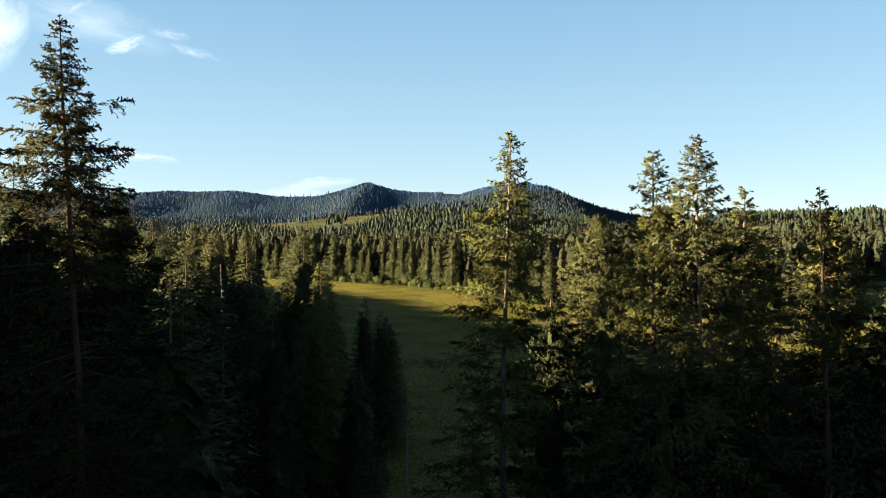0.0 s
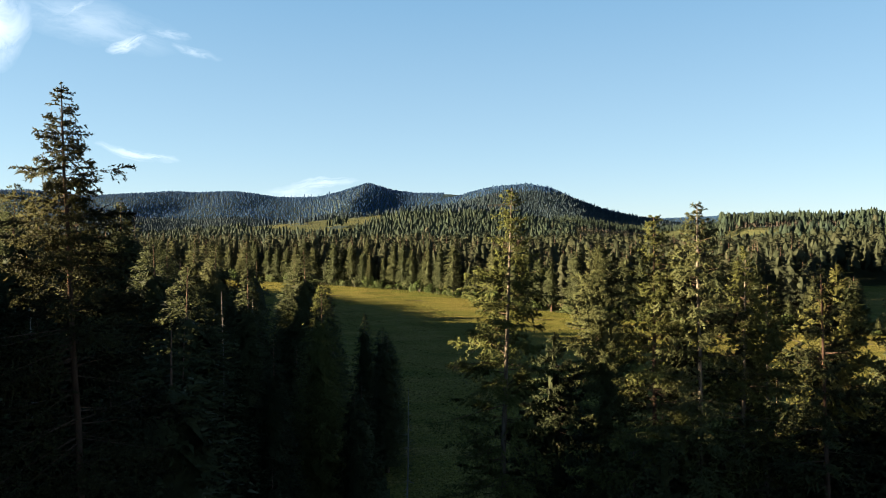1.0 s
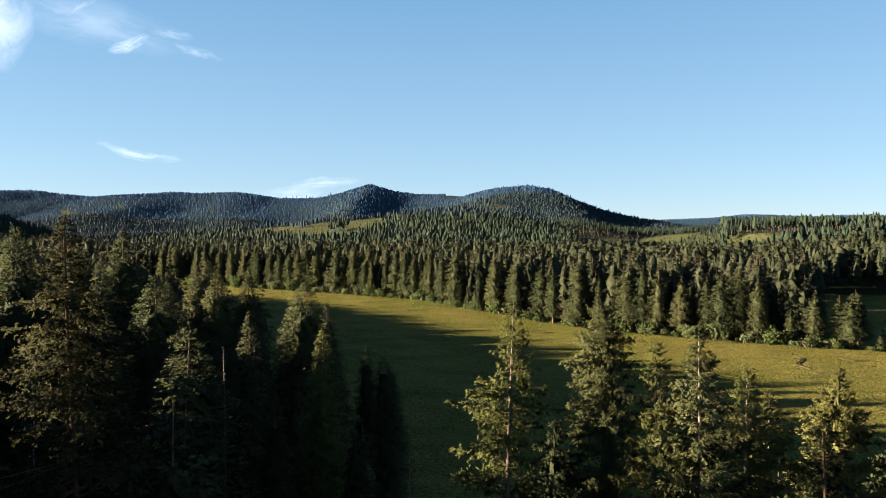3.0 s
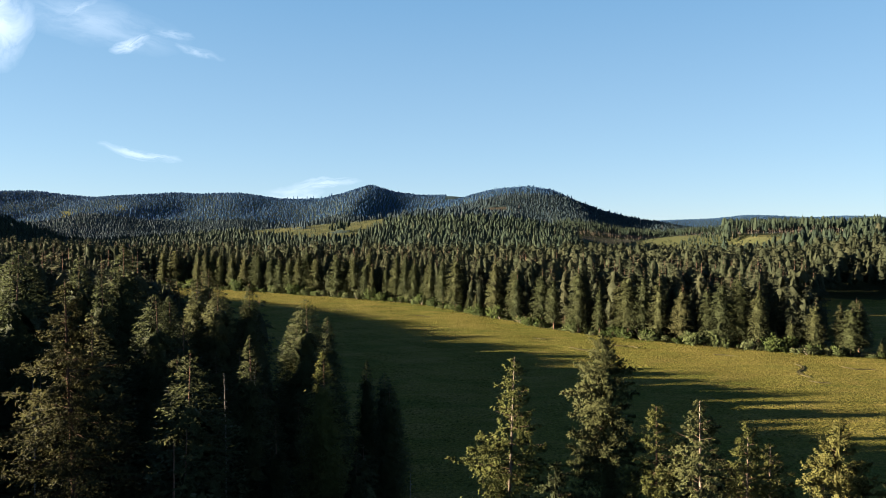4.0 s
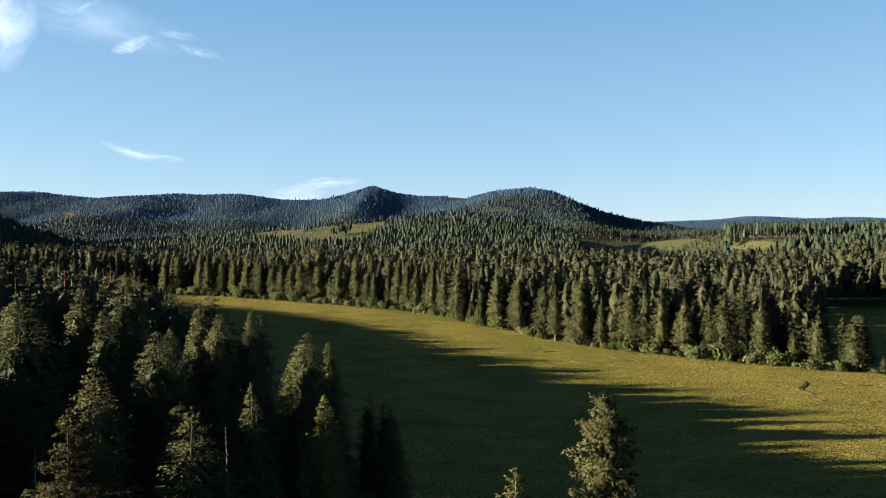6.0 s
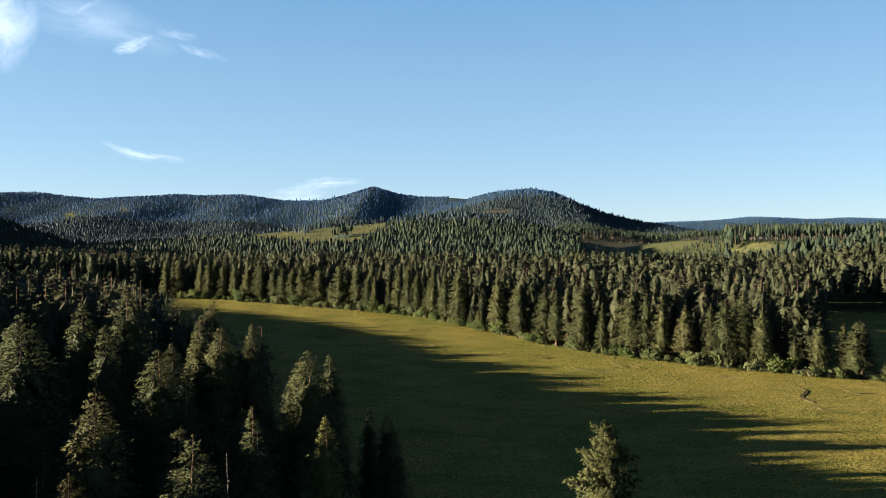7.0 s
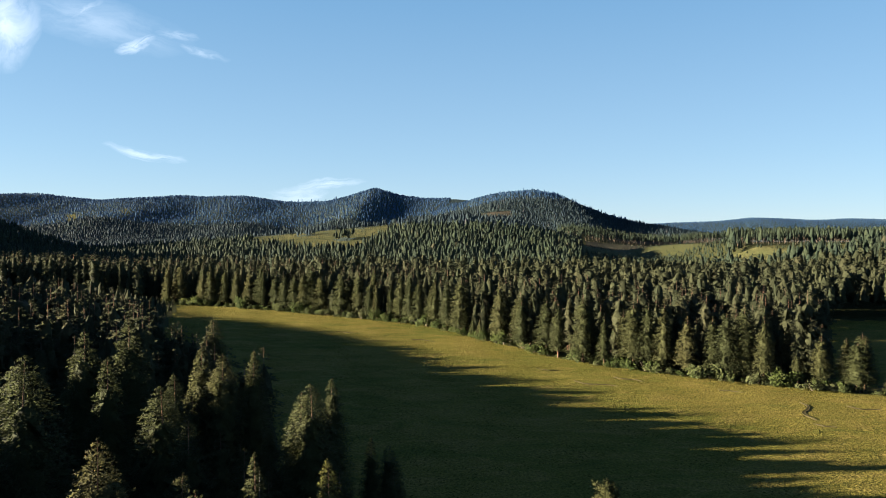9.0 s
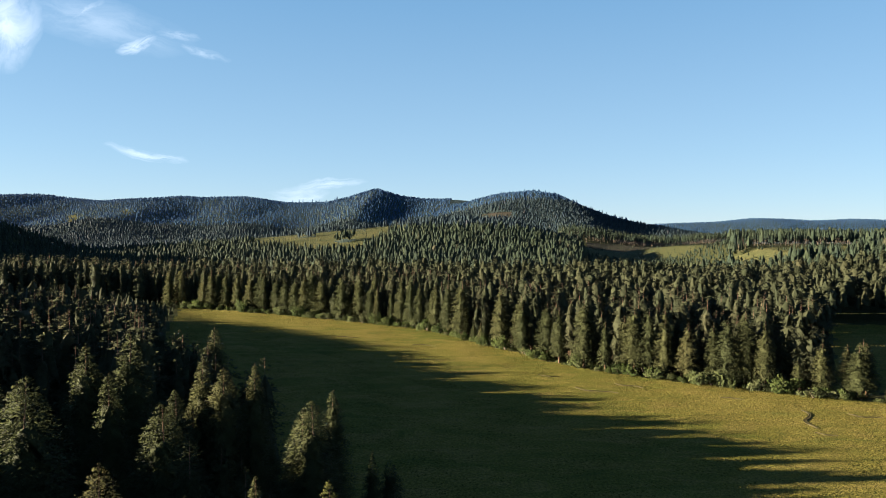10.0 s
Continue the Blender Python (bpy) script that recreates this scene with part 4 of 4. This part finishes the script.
fx_, fy_ = scatter(-1550, 1550, 1050, 2250, 9.6, ridge_front, 27)
fh_ = 11.5 * r8.uniform(0.5, 1.25, len(fx_))
wood("ridge_wood", "conifer forest on the middle ridges", SPIKE, fx_, fy_, fh_, 28, MAT_NEEDLE_RIDGE_HAZE, 1.2, False, 0.3, 1.0)


def mountain_front(x, y):
    """The slopes that face the valley, and the crests."""
    return beyond(x, y) & faces_valley(x, y) & np.where(x < 560, y < np.where((x > 0) & (x < 480), 2680, 3110), (y > 3650) | (y < 2680))


fx_, fy_ = scatter(-2300, 3000, 2250, 4400, 11.0, mountain_front, 29)
fh_ = 7.5 * r8.uniform(0.5, 1.35, len(fx_))
wood("mountain_wood", "conifer forest on the far mountains, coloured with haze blue", TINY, fx_, fy_, fh_, 30, MAT_NEEDLE_MOUNTAIN_HAZE, 1.5, False, 0.1, 2.2)

# single tall trees along the round hill's eastern flank and on the western crest
r11 = np.random.default_rng(12)
fx_ = np.concatenate([np.sort(r11.uniform(395, 640, 44)), r11.uniform(-690, -470, 16), r11.uniform(120, 400, 26)])
fy_ = np.concatenate([2560 + r11.uniform(-25, 10, 44), 3000 + r11.uniform(-20, 0, 16), 2560 + r11.uniform(-30, 5, 26)])
wood("crest_trees", "single tall conifers along the crests of the far hills", SPIKE, fx_, fy_, np.concatenate([r11.uniform(15, 27, 44), r11.uniform(12, 22, 16), r11.uniform(11, 16, 26)]), 46, MAT_NEEDLE_MOUNTAIN_HAZE, 0.75, False, 0.2, 0.8)

# young growth dotted over the clearings
def regrowth(x, y):
    gappy = np.sin(x / 19 + 1.3 * np.sin(y / 27)) * np.sin(y / 41 + 2) > -0.25
    return ((in_clearing(x, y) & in_sector(x, y)) | (logged(x, y) & (y > 900))) & (gappy | (y < 780))


fx_, fy_ = scatter(-700, 560, 500, 1700, 12.0, regrowth, 37)
wood("young_growth", "scattered young conifers and brush on the clearings", FAR, fx_, fy_, r8.uniform(1.0, 6.0, len(fx_)) ** np.where(fy_ < 800, 1.0, 0.75), 38, MAT_NEEDLE_FAR, 1.7, False)

# ---------------------------------------------------------------- the far edge of the meadow
ROW = "front row of trees beyond the meadow"
r9 = np.random.default_rng(9)
ex_ = -175.0
count = 0
while ex_ < 165:
    ey_ = float(np.interp(ex_, EDGE_X, EDGE_Y))
    for back in (3.0, 6.5)[:1 + (r9.random() < 0.35)]:
        x, y = ex_ + r9.normal(0, 1.2), ey_ + back + r9.uniform(-2, 3)
        small_tree = r9.random() < 0.25
        hh = (r9.uniform(7, 14) if small_tree else 23.5 * r9.uniform(0.75, 1.15)) * (0.62 if x > 106 else 1.0)
        kind_ = KINDS[int(r9.integers(0, 8))]
        mat = MAT_RUST if count == 52 else MAT_NEEDLE
        wood_tree(kind_, stand(x, y, hh, r9.uniform(0, 6.28), r9.uniform(1.05, 1.5) * (1.3 if x > 106 or small_tree else 1.0)), "green conifer in the sunlit row along the meadow", ROW, mat, 0)
        count += 1
    ex_ += r9.uniform(3.8, 8.0) * (0.7 if ex_ > 104 else 1.0)


def shrub_mesh(seed, leaves=420):
    r = np.random.default_rng(seed)
    cl = np.stack([r.normal(0, 0.42, 9), r.normal(0, 0.42, 9), r.uniform(0.25, 0.75, 9)], -1)
    i = r.integers(0, 9, leaves)
    d = r.normal(0, 1, (leaves, 3))
    d /= np.linalg.norm(d, axis=1)[:, None]
    c = cl[i] + d * r.uniform(0.16, 0.36, leaves)[:, None]
    c[:, 2] = np.abs(c[:, 2])
    u = d + r.normal(0, 0.5, (leaves, 3))
    u /= np.linalg.norm(u, axis=1)[:, None]
    w = np.cross(u, r.normal(0, 1, (leaves, 3)))
    w /= np.linalg.norm(w, axis=1)[:, None]
    v = np.stack([c - u * 0.07, c + w * 0.055, c + u * 0.11, c - w * 0.055], 1).reshape(-1, 3)
    return v, np.arange(leaves * 4).reshape(-1, 4)


def stems_mesh(seed):
    r = np.random.default_rng(seed)
    vs, fs = [], []
    for k in range(7):
        a, l = r.uniform(0, 6.28), r.uniform(0.3, 0.6)
        o = len(vs)
        for q in range(3):
            vs.append((0.03 * math.cos(q * 2.1), 0.03 * math.sin(q * 2.1), -0.05))
        vs.append((l * math.cos(a) * 0.7, l * math.sin(a) * 0.7, l + 0.15))
        fs += [(o, o + 1, o + 3), (o + 1, o + 2, o + 3), (o + 2, o, o + 3)]
    return np.array(vs), np.array(fs)


SHRUB_SHAPES = [shrub_mesh(500 + k) for k in range(4)]
SHRUBS = [(mesh_of("leaves", *SHRUB_SHAPES[k], [MAT_SHRUB], lean=soft_normals(*SHRUB_SHAPES[k], 0.6, 0.6)), mesh_of("stems", *stems_mesh(600 + k), [MAT_BARK])) for k in range(4)]


def shrub(k, x, y, w, h):
    b = tagged(new("shrub"), "leafy light-green shrub at the meadow's edge", "shrub", "shrubs along the meadow")
    part("foliage", SHRUBS[k % 4][0], b)
    part("stem", SHRUBS[k % 4][1], b)
    b.matrix_basis = Matrix.LocRotScale((x, y, float(height(x, y)) - 0.05), Euler((0, 0, k * 1.3)), (w, w, h))


ex_, k = -178.0, 0
while ex_ < 165 and k < 290:
    ey_ = float(np.interp(ex_, EDGE_X, EDGE_Y))
    w = r9.uniform(1.4, 5.4) * r9.uniform(0.5, 1.2)
    shrub(k, ex_ + r9.normal(0, 1), ey_ + r9.uniform(-2.0, 1.5), w, w * r9.uniform(0.7, 1.25))
    if ex_ < -40 and r9.random() < 0.6:
        w = r9.uniform(1.5, 3.6)
        shrub(k + 1, ex_ + r9.normal(0, 3), ey_ + r9.uniform(0, 12), w, w * r9.uniform(0.7, 1.1))
    k += 1
    ex_ += r9.uniform(0.8, 2.9)

# grass tufts over the meadow
gx_, gy_ = scatter(-170, 150, 100, 432, 1.4, in_meadow, 31)
m = len(gx_)
r10 = np.random.default_rng(10)
gz_ = height(gx_, gy_) - 0.05
a = r10.uniform(0, np.pi, (m, 3))
hh = r10.uniform(0.05, 0.15, (m, 3))
ox, oy = r10.normal(0, 0.25, (m, 3)), r10.normal(0, 0.25, (m, 3))
cx_, cy_ = gx_[:, None] + ox, gy_[:, None] + oy
wv = 0.25
tri = np.stack([np.stack([cx_ - np.cos(a) * wv, cy_ - np.sin(a) * wv, np.repeat(gz_[:, None], 3, 1)], -1), np.stack([cx_ + np.cos(a) * wv, cy_ + np.sin(a) * wv, np.repeat(gz_[:, None], 3, 1)], -1),
                np.stack([cx_ + r10.normal(0, 0.15, (m, 3)), cy_ + r10.normal(0, 0.15, (m, 3)), gz_[:, None] + hh], -1)], 2)
tufts = new("grass_tufts", mesh_of("grass_tufts", tri.reshape(-1, 3), np.arange(m * 9).reshape(-1, 3), [MAT_TUFT]))
tagged(tufts, "tall yellow-green grass tufts scattered over the meadow", "grass", kind="stuff")


# narrow ditches that wind through the meadow
def ditch(x0, y0, x1, y1, seed):
    """A winding cut with raised lips, from one end to the other; its bed lies low between them."""
    r = np.random.default_rng(seed)
    n = 16
    t = np.linspace(0, 1, n)
    long = math.hypot(x1 - x0, y1 - y0)
    ux, uy = (x1 - x0) / long, (y1 - y0) / long
    off = 0.07 * long * np.sin(t * 7 + seed) + np.cumsum(r.normal(0, 0.12, n))
    cx_, cy_ = x0 + ux * long * t - uy * off, y0 + uy * long * t + ux * off
    w = (0.06 + 0.24 * np.sin(t * np.pi)) * r.uniform(0.7, 1.25, n) * min(1.0, 0.3 + long / 20)
    z = height(cx_, cy_) + 0.12
    rows = []
    for side, lift in ((2.2, -0.1), (1.3, 0.10), (0.8, 0.05), (0.0, 0.02), (-0.8, 0.05), (-1.3, 0.08), (-2.2, -0.1)):
        rows.append(np.stack([cx_ - uy * w * side, cy_ + ux * w * side, z + lift + r.uniform(0, 0.06, n) * (abs(lift) > 0.1)], -1))
    v = np.stack(rows, 0).reshape(-1, 3)
    f = np.array([(a * n + b, a * n + b + 1, a * n + n + b + 1, a * n + n + b) for a in range(6) for b in range(n - 1)])[:, ::-1]
    d = new("ditch", mesh_of("ditch", v, f, [MAT_MUD]))
    return tagged(d, "narrow muddy ditch with raised banks in meadow grass", "ditch", "ditches in the meadow")


for seed, ends in enumerate(((95.5, 194, 90.5, 176), (88, 172, 92, 169), (38, 219, 50, 212), (52, 226, 60, 220), (79, 209, 85, 205), (-16, 301, -6, 296), (-52, 321, -42, 317), (29, 238, 36, 236), (106, 190, 113, 186))):
    ditch(*ends, seed)
